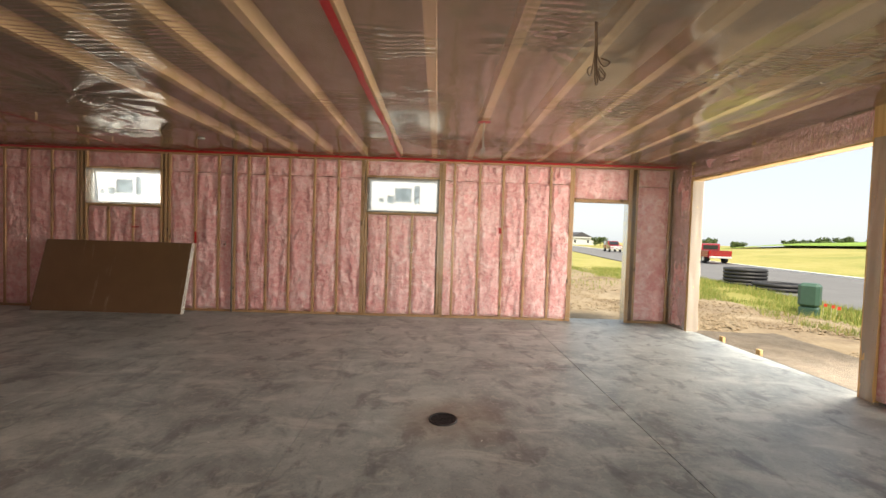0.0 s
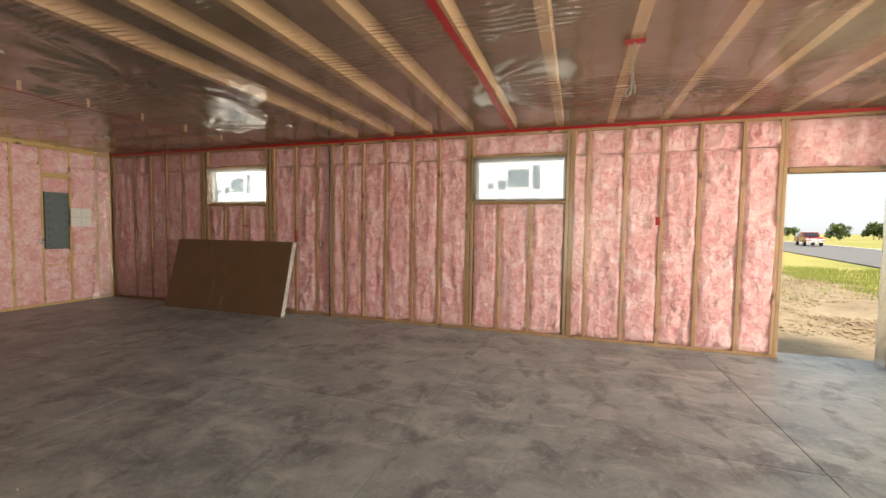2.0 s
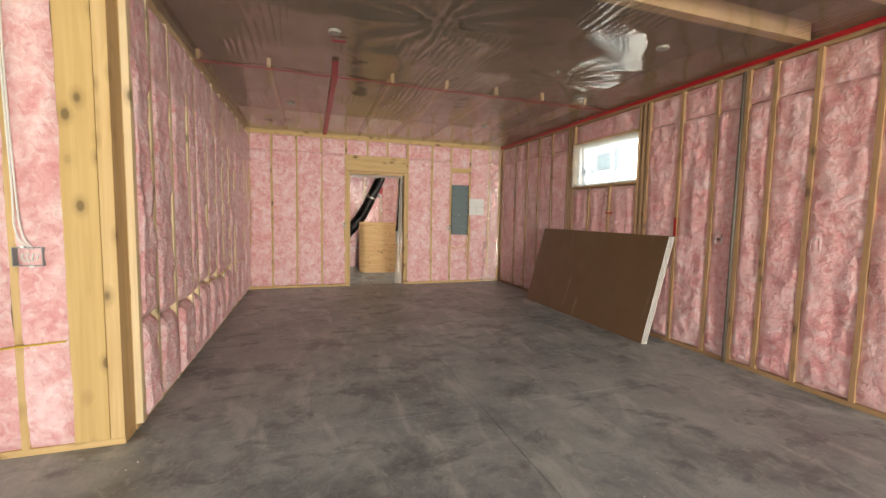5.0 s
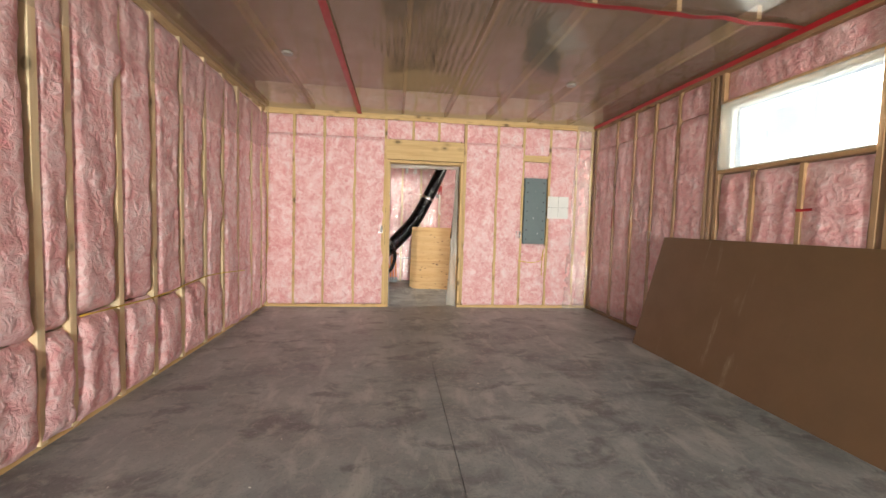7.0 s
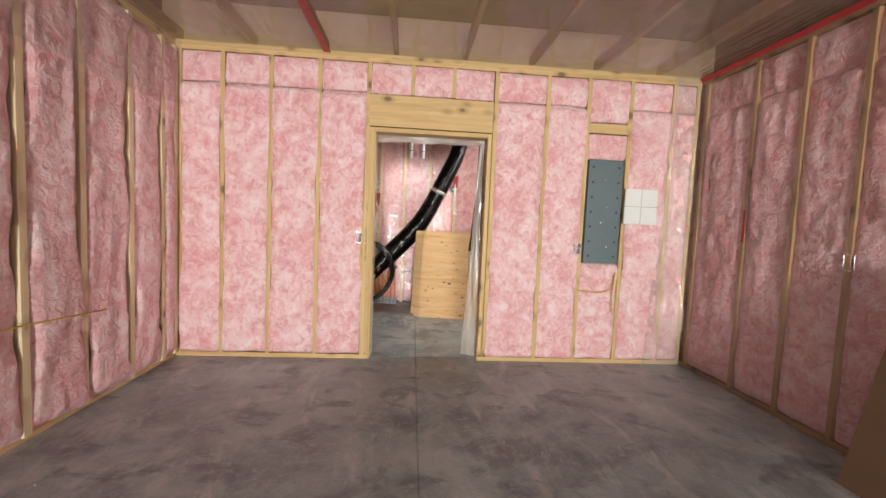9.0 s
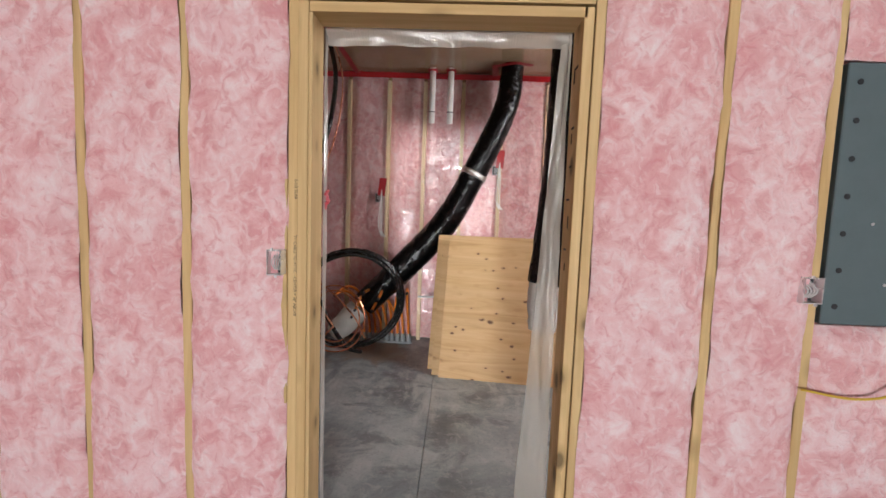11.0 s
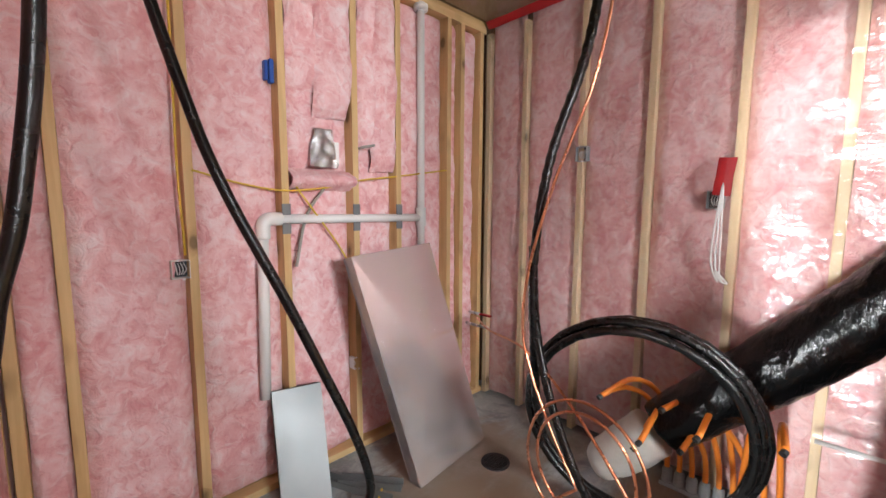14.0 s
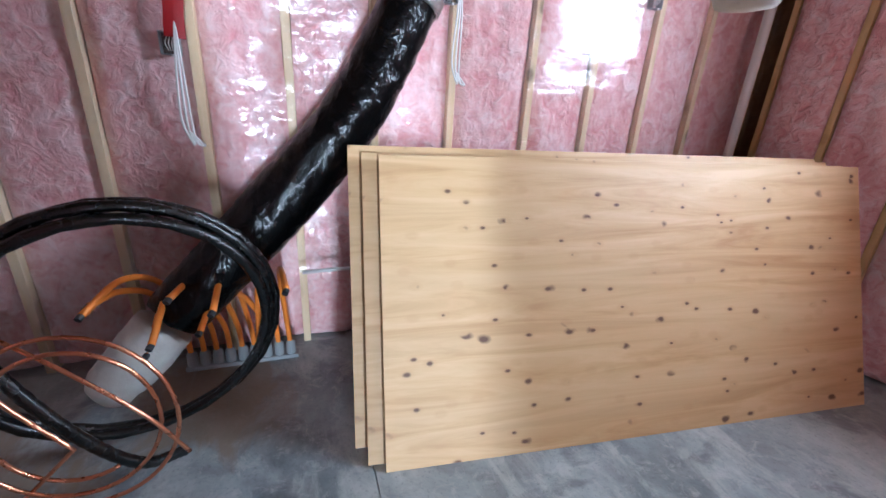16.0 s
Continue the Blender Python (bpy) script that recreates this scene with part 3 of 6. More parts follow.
for u0, u1, z0, z1 in ((Y_SIDE - 0.15, DW0 - 0.03, 0, CEIL), (DW1 + 0.03, Y_ROOM + 0.15, 0, CEIL), (DW0, DW1, DWH + 0.05, CEIL)):
    end.block("backing", u0, u1, z0, z1, -0.128, -0.06, PINK, 0)
# filler added to close the gap over the plate against stray light
end.block("cripple_wall", Y_SIDE - 0.15, Y_ROOM + 0.15, CEIL + 0.001, CEIL + 0.355, -0.128, -0.06, DECK, 0, "brown filler added above the top plate")

# side wall of the bay and its corner
side = Wall("wall_side", (0, Y_SIDE, 0), (1, 0, 0), (0, 1, 0), "stud wall with slumping unfaced pink batts")
side.plates(X_END + 0.002, X_CORNER - 0.16)
SS = [-8.2, -8.02, -7.64, -7.2, -6.80, -6.40, -5.98, -5.58, -5.2, -4.79, -4.58, -4.13, -3.73, -3.42]
def side_lap(v, s):
    """The batts slump over the studs unevenly, and cover them under the ceiling."""
    return 0.050 * max(-0.3, nz(v * 2.3, s)) - 0.009 + 0.010 * nz(v * 9, s) + 0.024 * max(0.0, min(1.0, (v - 2.05) / 0.2)) + 0.02 * max(0.0, min(1.0, (0.2 - v) / 0.2))


for u in SS:
    side.block("stud", u - 0.024, u + 0.024, 0.038, CEIL - 0.076, d1=0.034, material=WOOD_BRIGHTENED)
for k, (a, b) in enumerate(zip(SS, SS[1:])):
    w = 0.034 if b - a > 0.3 else 0.026
    if a < -6.5:
        side.batt(a + w, b - w, 0.03, CEIL - 0.08, 0.062, k + 23, back=-0.022, over=0.006, lap=side_lap, pinch=0.12)
        continue
    seam = 0.62 + 0.06 * nz(k * 2.7, 4.4)
    side.batt(a + w, b - w, 0.03, seam - 0.003, 0.078, k + 23, back=-0.022, over=0.006, lap=side_lap, pinch=0.11)
    side.batt(a + w, b - w, seam + 0.003, CEIL - 0.08, 0.060, k + 123, back=-0.022, over=0.006, lap=side_lap, pinch=0.09)
side.skin(X_ROOM - 0.15, X_CORNER - 0.15, 0, 3)

corner = Wall("wall_corner", (X_CORNER, 0, 0), (0, 1, 0), (1, 0, 0), "stud wall with bare pink batts beside a solid wooden post")
corner.block("bottom_plate", Y_BEHIND, Y_SIDE - 0.002, 0, 0.038, material=WOOD_Y)
corner.block("top_plate", Y_BEHIND, Y_SIDE, CEIL - 0.076, CEIL, material=WOOD_Y)
corner.block("corner_post", 2.17, 2.335, 0.038, CEIL - 0.077, material=WOOD_POST, label="broad knotty pine corner post")
corner.block("corner_stud", 2.338, 2.406, 0.038, CEIL - 0.077, d0=-0.15)
side.block("corner_stud", X_CORNER - 0.205, X_CORNER - 0.155, 0.038, CEIL - 0.08, d0=-0.12, d1=-0.002)
CS = [-2.5, -2.1, -1.69, -1.28, -0.88, -0.47, -0.07, 0.34, 0.75, 1.15, 1.56, 1.955, 2.19]
for u in CS[:-1]:
    corner.stud(u)
for k, (a, b) in enumerate(zip(CS, CS[1:])):
    corner.batt(a + 0.02, b - 0.02, 0.04, CEIL - 0.33, 0.035, k + 31, over=0.004)
    corner.batt(a + 0.02, b - 0.02, CEIL - 0.325, CEIL - 0.08, 0.035, k + 71, over=0.004)
corner.skin(Y_BEHIND - 0.1, Y_SIDE - 0.15, 0, 3)

# wall with the overhead-door openings
right = Wall("wall_right", (X_RIGHT, 0, 0), (0, 1, 0), (-1, 0, 0), "stud wall under clear film with open garage doorways")
G0, G1, GH = 3.92, 6.62, 2.44
B0, B1 = -1.9, 2.95
right.block("corner_stud", 7.10, 7.178, 0.0, CEIL - 0.08)
right.block("jamb", G1, G1 + 0.05, 0.0, GH + 0.3, d1=0.012)
right.block("jamb", G0 - 0.14, G0, 0.0, CEIL, d1=0.012)
right.block("jamb", B1, B1 + 0.06, 0.0, CEIL)
right.batt(G1 + 0.06, 7.10, 0.02, CEIL - 0.08, 0.03, 5)
right.batt(B1 + 0.06, G0 - 0.14, 0.02, CEIL - 0.08, 0.03, 6)
right.block("lintel", B0 - 0.1, G1, GH, GH + 0.05, d1=0.01, material=WOOD_Y)
right.block("lintel_block", 5.28, 5.42, GH + 0.05, CEIL, d1=0.01)
right.batt(G0, 5.28, GH + 0.05, CEIL - 0.02, 0.02, 8)
right.batt(5.42, G1, GH + 0.05, CEIL - 0.02, 0.02, 9)
for u0, u1, z0, z1 in ((G1, Y_ROOM + 0.02, -0.1, 3), (B1, G0, -0.1, 3), (Y_BEHIND - 0.1, B0, -0.1, 3), (G0, G1, GH, 3), (B0, B1, GH, 3)):
    right.skin(u0, u1, z0, z1)

# plain wall behind, with an unseen opening added for the rear fill lamp
behind = Wall("wall_behind", (0, Y_BEHIND, 0), (1, 0, 0), (0, 1, 0), "insulated stud wall")
R0, R1 = -1.7, 3.1
for k in range(18):
    u = X_CORNER + 0.02 + 0.42 * k
    z0 = GH + 0.06 if R0 - 0.4 < u < R1 else 0.02
    if not R0 < u < R1:
        behind.stud(u)
    behind.batt(u + 0.02, u + 0.40, z0, CEIL, 0.03, k + 90)
behind.block("lintel", R0, R1, GH, GH + 0.05, d1=0.01, material=WOOD_X)
for u0, u1, z0, z1 in ((X_CORNER - 0.15, R0, 0, 3), (R1, X_RIGHT + 0.15, 0, 3), (R0, R1, GH, 3)):
    behind.skin(u0, u1, z0, z1)

# plant room
room_side = Wall("wall_room_side", (0, Y_SIDE, 0), (1, 0, 0), (0, 1, 0), "open stud wall with pink batts, pipes and wiring")
RS = [-10.87, -10.67, -10.54, -10.105, -9.80, -9.395, -8.98, -8.565, -8.41]
room_side.block("bottom_plate", X_ROOM, X_END - DEPTH, 0, 0.038, material=WOOD_X)
room_side.block("top_plate", X_ROOM, X_END - DEPTH, CEIL - 0.076, CEIL, material=WOOD_X)
for u in RS:
    room_side.stud(u)
for k, (a, b) in enumerate(zip(RS, RS[1:])):
    room_side.batt(a + 0.02, b - 0.02, 0.04, CEIL - 0.08, 0.035, k + 51, back=-0.078)
for a, b, z0, seed in ((-9.80, -9.395, 1.92, 3), (-10.105, -9.80, 1.66, 7)):
    room_side.batt(a + 0.035, (a + b) / 2 + 0.03, z0, CEIL - 0.09, 0.075, seed + 200, back=-0.045, over=0.012, pinch=0.15)
    room_side.batt((a + b) / 2 - 0.01, b - 0.035, z0 + 0.12, CEIL - 0.09, 0.055, seed + 210, back=-0.045, over=0.010, pinch=0.12)
room_back = Wall("wall_room_back", (X_ROOM, 0, 0), (0, 1, 0), (1, 0, 0), "stud wall with pink batts behind glossy film")
# the lighter wood here stands in for the film's pale haze
room_back.upright = WOOD_BRIGHTENED
RB = [2.43, 2.75, 3.17, 3.57, 3.98, 4.35, 4.74, 5.14, 5.60, 6.0, 6.4, 6.8, 7.28]
for u in RB:
    room_back.stud(u, z0=0.0)
for k, (a, b) in enumerate(zip(RB, RB[1:])):
    room_back.batt(a + 0.02, b - 0.02, 0.02, CEIL - 0.02, 0.025, k + 81, back=-0.045)
room_back.skin(Y_SIDE - 0.2, Y_ROOM + 0.2, 0, 3)
# the slot in this wall is made up, for the added fill lamp
room_right = Wall("wall_room_right", (0, Y_ROOM, 0), (1, 0, 0), (0, -1, 0), "stud wall with pink batts")
for k in range(7):
    u = X_ROOM + 0.1 + 0.4 * k
    cut = 1.8 if u > -9.7 else CEIL
    room_right.stud(u, z1=cut)
    room_right.batt(u + 0.02, u + 0.38, 0.02, cut, 0.03, k + 120)
    if cut < 2:
        room_right.batt(u + 0.02, u + 0.38, 2.4, CEIL, 0.03, k + 130)
for u0, u1, z0, z1 in ((X_ROOM - 0.15, -9.45, 0, 3), (-8.45, X_END, 0, 3), (-9.45, -8.45, 0, 1.8), (-9.45, -8.45, 2.4, 3)):
    room_right.skin(u0, u1, z0, z1)

# ceiling: film under the trusses, roof deck above
trusses = thing("trusses", "wooden truss chords above the ceiling film", "beams", kind="structure")
for k in range(-4, 9):
    x = -0.46 + 0.6 * k
    if X_CORNER - 1.7 < x < X_RIGHT:
        y0 = Y_BEHIND if x > X_CORNER else Y_SIDE
        part("truss_chord", box_bm(x - 0.042, x + 0.042, y0, Y_FAR, CEIL + 0.001, CEIL + 0.14, 0.002), CHORD[1], trusses)
for k in range(8):
    y = 2.43 + 0.62 * k
    part("truss_chord", box_bm(X_END - 0.1, -5.05, y - 0.019, y + 0.019, CEIL + 0.001, CEIL + 0.10, 0.002), CHORD[0], trusses)
roof = tagged(part("ceiling_deck", box_bm(X_ROOM - 0.3, X_RIGHT + 0.3, Y_BEHIND - 0.3, Y_ROOM + 0.3, CEIL + 0.36, CEIL + 0.40), DECK), "brown sheathing boards above the ceiling film", "ceiling", kind="structure")
STAPLES = [(-3.55, 4.35, 0.9), (-2.0, 5.9, 0.35), (-0.35, 5.3, 0.5), (0.1, 4.0, 0.35), (1.9, 4.4, 0.45), (2.5, 3.4, 0.5), (3.4, 3.3, 0.7), (3.7, 5.2, 0.4), (1.3, 6.3, 0.4), (2.8, 6.1, 0.4), (-4.3, 5.9, 0.6), (-6.1, 6.6, 0.5), (0.9, 2.9, 0.5), (-1.2, 3.2, 0.3), (-7.4, 3.0, 0.4)]


def ceil_z(x, y):
    """The film's height: held up at the chords, sagging between them, with creases fanning out from a few staples."""
    bay = math.sin(math.pi * ((x + 0.46) / 0.6)) ** 2 if x > -5 else math.sin(math.pi * ((y - 2.43) / 0.62)) ** 2
    z = CEIL - 0.003 - 0.010 * bay + (0.006 * nz(x * 3, y * 3) + 0.004 * nz(x * 9, y * 7, 2)) * bay
    for sx, sy, r in STAPLES:
        d = math.hypot(x - sx, y - sy)
        if d < r:
            a = math.atan2(y - sy, x - sx)
            z -= 0.017 * (1 - d / r) * min(1.0, d * 7) * (0.6 + math.sin(a * 13 + 3 * nz(a * 2, sx, sy)))
    return z


part_a = part("ceiling_film", sheet_bm(-5.0, X_RIGHT, Y_BEHIND, Y_FAR, 300, 300, lambda x, y: Vector((x, y, ceil_z(x, y))), True), FILM_CEIL, smooth=True)
part_a.visible_shadow = False
tagged(part_a, "clear glossy vapour film wrinkled across the ceiling", "ceiling", kind="structure")
part_b = part("ceiling_film", sheet_bm(X_ROOM, -5.0, Y_SIDE, Y_ROOM, 160, 140, lambda x, y: Vector((x, y, ceil_z(x, y))), True), FILM_CEIL, smooth=True)
part_b.visible_shadow = False
tagged(part_b, "clear vapour film stretched under the bay's ceiling", "ceiling", kind="structure")

# film over the far wall
def far_film(u0, u1, z0, z1, name="wall_film"):
    return tagged(part(name, sheet_bm(u0, u1, z0, z1, max(2, int((u1 - u0) / 0.05)), max(2, int((z1 - z0) / 0.05)), lambda u, v: Vector((u, Y_FAR - 0.012 - 0.005 * abs(nz(u * 4, v * 3, 1)) - 0.004 * nz(u * 9 + v * 7, v * 2), v))), FILM_PULLED if u0 > 0.2 else FILM, smooth=True),
                  "clear plastic vapour film stretched over the studs", "film", kind="structure")
for u0, u1, z0, z1 in ((X_END, -5.80, 0, CEIL), (-4.56, -1.0, 0, CEIL), (0.23, DOOR0, 0, CEIL), (DOOR1, X_RIGHT, 0, CEIL), (-5.80, -4.56, 0, WZ0), (-1.0, 0.23, 0, WZ0), (-5.80, -4.56, WZ1, CEIL), (-1.0, 0.23, WZ1, CEIL), (DOOR0, DOOR1, DOORH, CEIL)):
    far_film(u0, u1, z0, z1).visible_shadow = False

# film turned down from the ceiling over the top of the side wall
side_film = tagged(part("wall_film", sheet_bm(X_END + 0.02, X_CORNER - 0.05, 0, 1, 100, 16, lambda u, v: Vector((u, Y_SIDE + 0.055 + 0.012 * nz(u * 3, v * 2) + 0.02 * v, CEIL - 0.01 - v * (0.58 + 0.10 * nz(u * 0.9, 3.3) + 0.03 * nz(u * 5, 7.0))))), FILM_SIDE, smooth=True), "clear film lapping down from the ceiling over the batts", "film", kind="structure")
side_film.visible_shadow = False

# outdoors, the whole ground sheet
ground = tagged(part("ground", sheet_bm(-1500, 1500, -1500, 1500, 20, 20, lambda x, y: Vector((x, y, -0.40))), MEADOW), "dry yellow-green meadow reaching to the horizon", "ground", kind="structure")

# ---- tape ----
def ribbon(points, width, up, lift=0.004, wob=0.006, seed=0.0):
    """A strip of tape along points, its face turned to up."""
    up = Vector(up)
    bm = bmesh.new()
    pts = []
    for a, b in zip(points, points[1:]):
        a, b = Vector(a), Vector(b)
        n = max(2, int((b - a).length / 0.08))
        pts += [a.lerp(b, k / n) for k in range(n)]
    pts.append(Vector(points[-1]))
    rows = []
    for i, p in enumerate(pts):
        d = (pts[min(i + 1, len(pts) - 1)] - pts[max(i - 1, 0)]).normalized()
        s = d.cross(up).normalized()
        w = width * (1 + 0.12 * nz(i * 0.7, seed))
        c = p + s * wob * nz(i * 0.35, seed + 5) + up * (lift + 0.002 * nz(i * 0.9, seed + 2))
        rows.append((bm.verts.new(c - s * w / 2), bm.verts.new(c + up * 0.0015), bm.verts.new(c + s * w / 2)))
    for a, b in zip(rows, rows[1:]):
        bm.faces.new((a[0], a[1], b[1], b[0]))
        bm.faces.new((a[1], a[2], b[2], b[1]))
    return bm


def tape(points, width, up, label="red seam tape stuck along the plastic film", lift=0.004, wob=0.006, seed=0.0):
    return tagged(part("seam_tape", ribbon(points, width, up, lift, wob, seed), TAPE), label, "tape")


zc = CEIL - 0.02
tape([(-0.46, Y_BEHIND, zc), (-0.46, 4.3, zc), (-0.44, 5.2, zc), (-0.47, 6.2, zc), (-0.46, Y_FAR - 0.02, zc)], 0.06, (0, 0, -1), lift=0.006, wob=0.02)
tape([(X_END + 0.02, Y_FAR - 0.024, zc - 0.012), (X_RIGHT, Y_FAR - 0.024, zc - 0.012)], 0.04, (0, -0.75, -0.66), lift=0.004)
tape([(-5.0, Y_SIDE + 0.02, zc), (-5.02, 4.2, zc), (-5.06, Y_FAR - 0.05, zc)], 0.05, (0, 0, -1), wob=0.03)
tape([(-4.55, 3.66, zc), (-5.05, 3.68, zc), (-8.24, 3.69, zc)], 0.06, (0, 0, -1))
tape([(-4.1, 3.6, zc), (-4.1, 3.66, zc), (-4.1, 3.72, zc)], 0.05, (0, 0, -1), "short patch of red tape on the ceiling film")
tape([(0.66, 4.81, zc), (0.73, 4.81, zc), (0.80, 4.81, zc)], 0.09, (0, 0, -1), "red tape patch round a ceiling wire hole", seed=3)
for x, z, dx, dz, w in ((-3.93, 1.27, 0, 0.2, 0.035), (-4.95, 1.42, 0.12, 0, 0.02), (-7.58, 1.38, 0, 0.26, 0.025), (1.31, 1.55, 0, 0.10, 0.05), (-8.0, 1.75, 0, 0.1, 0.015)):
    tape([(x - dx / 2, Y_FAR - 0.03, z - dz / 2), (x, Y_FAR - 0.03, z), (x + dx / 2, Y_FAR - 0.03, z + dz / 2)], w, (0, -1, 0), "bit of red tape on the wall film")

# ---- windows in the far wall ----
GLASS = mat("window_glass", (1, 1, 1), 0.02)
bsdf(GLASS).inputs["Transmission Weight"].default_value = 1.0
STICKER = make_film("grey_sticker", 0.20, 0.2, (0.66, 0.74, 0.79), 0.0, 0.5)
for k, (a, b) in enumerate(WIN):
    w = thing("window_%d" % (k + 1), "high slot window glowing white behind milky plastic", "window", kind="structure")
    for x0, x1, z0, z1 in ((a, b, WZ0, WZ0 + 0.02), (a, b, WZ1 - 0.02, WZ1), (a, a + 0.02, WZ0 + 0.021, WZ1 - 0.021), (b - 0.02, b, WZ0 + 0.021, WZ1 - 0.021)):
        part("window_frame", box_bm(x0, x1, Y_FAR + 0.07, Y_FAR + 0.135, z0, z1, 0.004), WHITE_PVC, w)
    p = part("pane", box_bm(a + 0.021, b - 0.021, Y_FAR + 0.100, Y_FAR + 0.106, WZ0 + 0.021, WZ1 - 0.021), GLASS, w)
    p.visible_shadow = False
    for sx, sz, sw, sh in ((0.38, 0.18, 0.29, 0.24), (0.65, 0.15, 0.10, 0.32), (0.27, 0.15, 0.12, 0.13), (0.16, 0.16, 0.08, 0.08)):
        part("sticker", box_bm(a + sx * (b - a) - 0.0, a + sx * (b - a) + sw, Y_FAR + 0.030, Y_FAR + 0.033, WZ0 + sz, WZ0 + sz + sh), STICKER, w)
    part("window_film", sheet_bm(a - 0.01, b + 0.01, WZ0 - 0.01, WZ1 + 0.01, 30, 14, lambda u, v: Vector((u, Y_FAR - 0.016 - 0.004 * nz(u * 5, v * 6), v))), FILM_WINDOW, w, "milky plastic film over the glass", True)
    for x0, x1, z0, z1 in ((a - 0.02, b + 0.02, WZ0 - 0.036, WZ0 - 0.012),):
        part("window_trim", box_bm(x0, x1, Y_FAR - 0.018, Y_FAR - 0.008, z0, z1, 0.002), WOOD_FILMED_X, w)

# film wraps on the door and garage jambs
def hang(name, corners, material, label, cat="film", nu=6, nv=40, ripple=0.012, seed=0.0):
    """A hanging sheet between four corners: low and high on one edge, low and high on the other."""
    a, b, c, d = [Vector(q) for q in corners]
    n = (c - a).cross(b - a).normalized()
    def place(u, v):
        edge = 1.0 + 0.10 * nz(v * 9 + seed, seed) * (u > 0.99)
        return a.lerp(b, v).lerp(c.lerp(d, v), u * edge) + n * ripple * (nz(u * 2.5 + seed, v * 5) + 0.5 * nz(u * 6, v * 15 + seed))
    return tagged(part(name, sheet_bm(0, 1, 0, 1, nu, nv, place), material, smooth=True), label, cat)


hang("jamb_film", [(X_RIGHT - 0.012, G1 - 0.003, 0.0), (X_RIGHT - 0.012, G1 - 0.003, GH), (X_RIGHT + 0.17, G1 - 0.006, 0.0), (X_RIGHT + 0.17, G1 - 0.006, GH)], FILM_WHITE, "white plastic wrapped round the garage door jamb", ripple=0.008)
hang("jamb_film", [(X_RIGHT - 0.02, G0 - 0.02, 0.0), (X_RIGHT - 0.02, G0 - 0.02, CEIL - 0.3), (X_RIGHT - 0.03, G0 - 0.16, 0.0), (X_RIGHT - 0.03, G0 - 0.16, CEIL - 0.3)], FILM_WHITE, "loose white plastic hanging beside the garage opening", ripple=0.02, seed=4)
hang("jamb_film", [(DOOR1 - 0.003, Y_FAR - 0.01, 0.0), (DOOR1 - 0.003, Y_FAR - 0.01, DOORH), (DOOR1 - 0.006, Y_FAR + 0.15, 0.0), (DOOR1 - 0.006, Y_FAR + 0.15, DOORH)], FILM_WHITE, "white plastic wrapped round the door jamb", ripple=0.004, seed=7)
hang("wall_film", [(X_RIGHT - 0.014, G1 + 0.05, 0.0), (X_RIGHT - 0.014, G1 + 0.05, CEIL), (X_RIGHT - 0.014, Y_FAR - 0.02, 0.0), (X_RIGHT - 0.014, Y_FAR - 0.02, CEIL)], FILM, "clear film over the insulated return wall", nu=12, ripple=0.006, seed=2)
hang("wall_film", [(X_RIGHT - 0.016, G0, GH + 0.02), (X_RIGHT - 0.016, G0, CEIL), (X_RIGHT - 0.016, G1, GH + 0.02), (X_RIGHT - 0.016, G1, CEIL)], FILM, "clear film over the garage door lintel", nu=50, nv=12, ripple=0.012, seed=3)
part("threshold_strip", box_bm(X_RIGHT + 0.125, X_RIGHT + 0.15, G0, G1, -0.25, -0.004), DARK_STEEL, floor, "dark edge of the slab at the garage opening")
for y in (6.05, 5.35):
    b = tagged(part("wood_stake", box_bm(X_RIGHT + 0.19, X_RIGHT + 0.23, y, y + 0.075, -0.36, 0.055, 0.003), WOOD), "short wooden form stake outside the slab", "stake", group="form stakes")


# ---- boxes and cables on the walls ----
def outlet_box(m, material, label, open_front=True):
    """A shallow electrical box, its mouth to +y of its own axes."""
    e = thing("outlet_box", label, "electrical box", m)
    w, h, d, t = 0.058, 0.098, 0.05, 0.004
    # the back panel is darkened to stand in for shade inside the box
    for n, q in (("side", (-w, -w + t, -d, 0, -h / 2, h / 2)), ("side", (w - t, w, -d, 0, -h / 2, h / 2)), ("side", (-w + t, w - t, -d, 0, h / 2 - t, h / 2)), ("side", (-w + t, w - t, -d, 0, -h / 2, -h / 2 + t)), ("back", (-w + t, w - t, -d, -d + t, -h / 2 + t, h / 2 - t))):
        part(n, box_bm(*q, 0.0008), DARK_STEEL if n == "back" else material, e)
    bm = bmesh.new()
    for k in range(4):
        tube_bm(spline([(-0.03 + 0.018 * k, -0.045, 0.03), (-0.035 + 0.02 * k, -0.01, 0.0), (-0.02 + 0.012 * k, -0.03, -0.03)], 5), 0.0035, 6, bm=bm)
    part("wires", bm, WHITE_PVC if open_front else BLACK_HOSE, e, "folded wires", True)
    for sx in (-1, 1):
        part("ear", box_bm(sx * 0.015 - 0.008, sx * 0.015 + 0.008, -0.002, 0.003, sx * (h / 2 + 0.002) - 0.006, sx * (h / 2 + 0.002) + 0.006), STEEL, e)
    return e


def facing(x, y, z, d):
    """A pose whose own +y axis points along d, one of '+x', '-x', '+y', '-y'."""
    return pose(x, y, z, 0, 0, {"+y": 0, "-y": 180, "+x": -90, "-x": 90}[d])


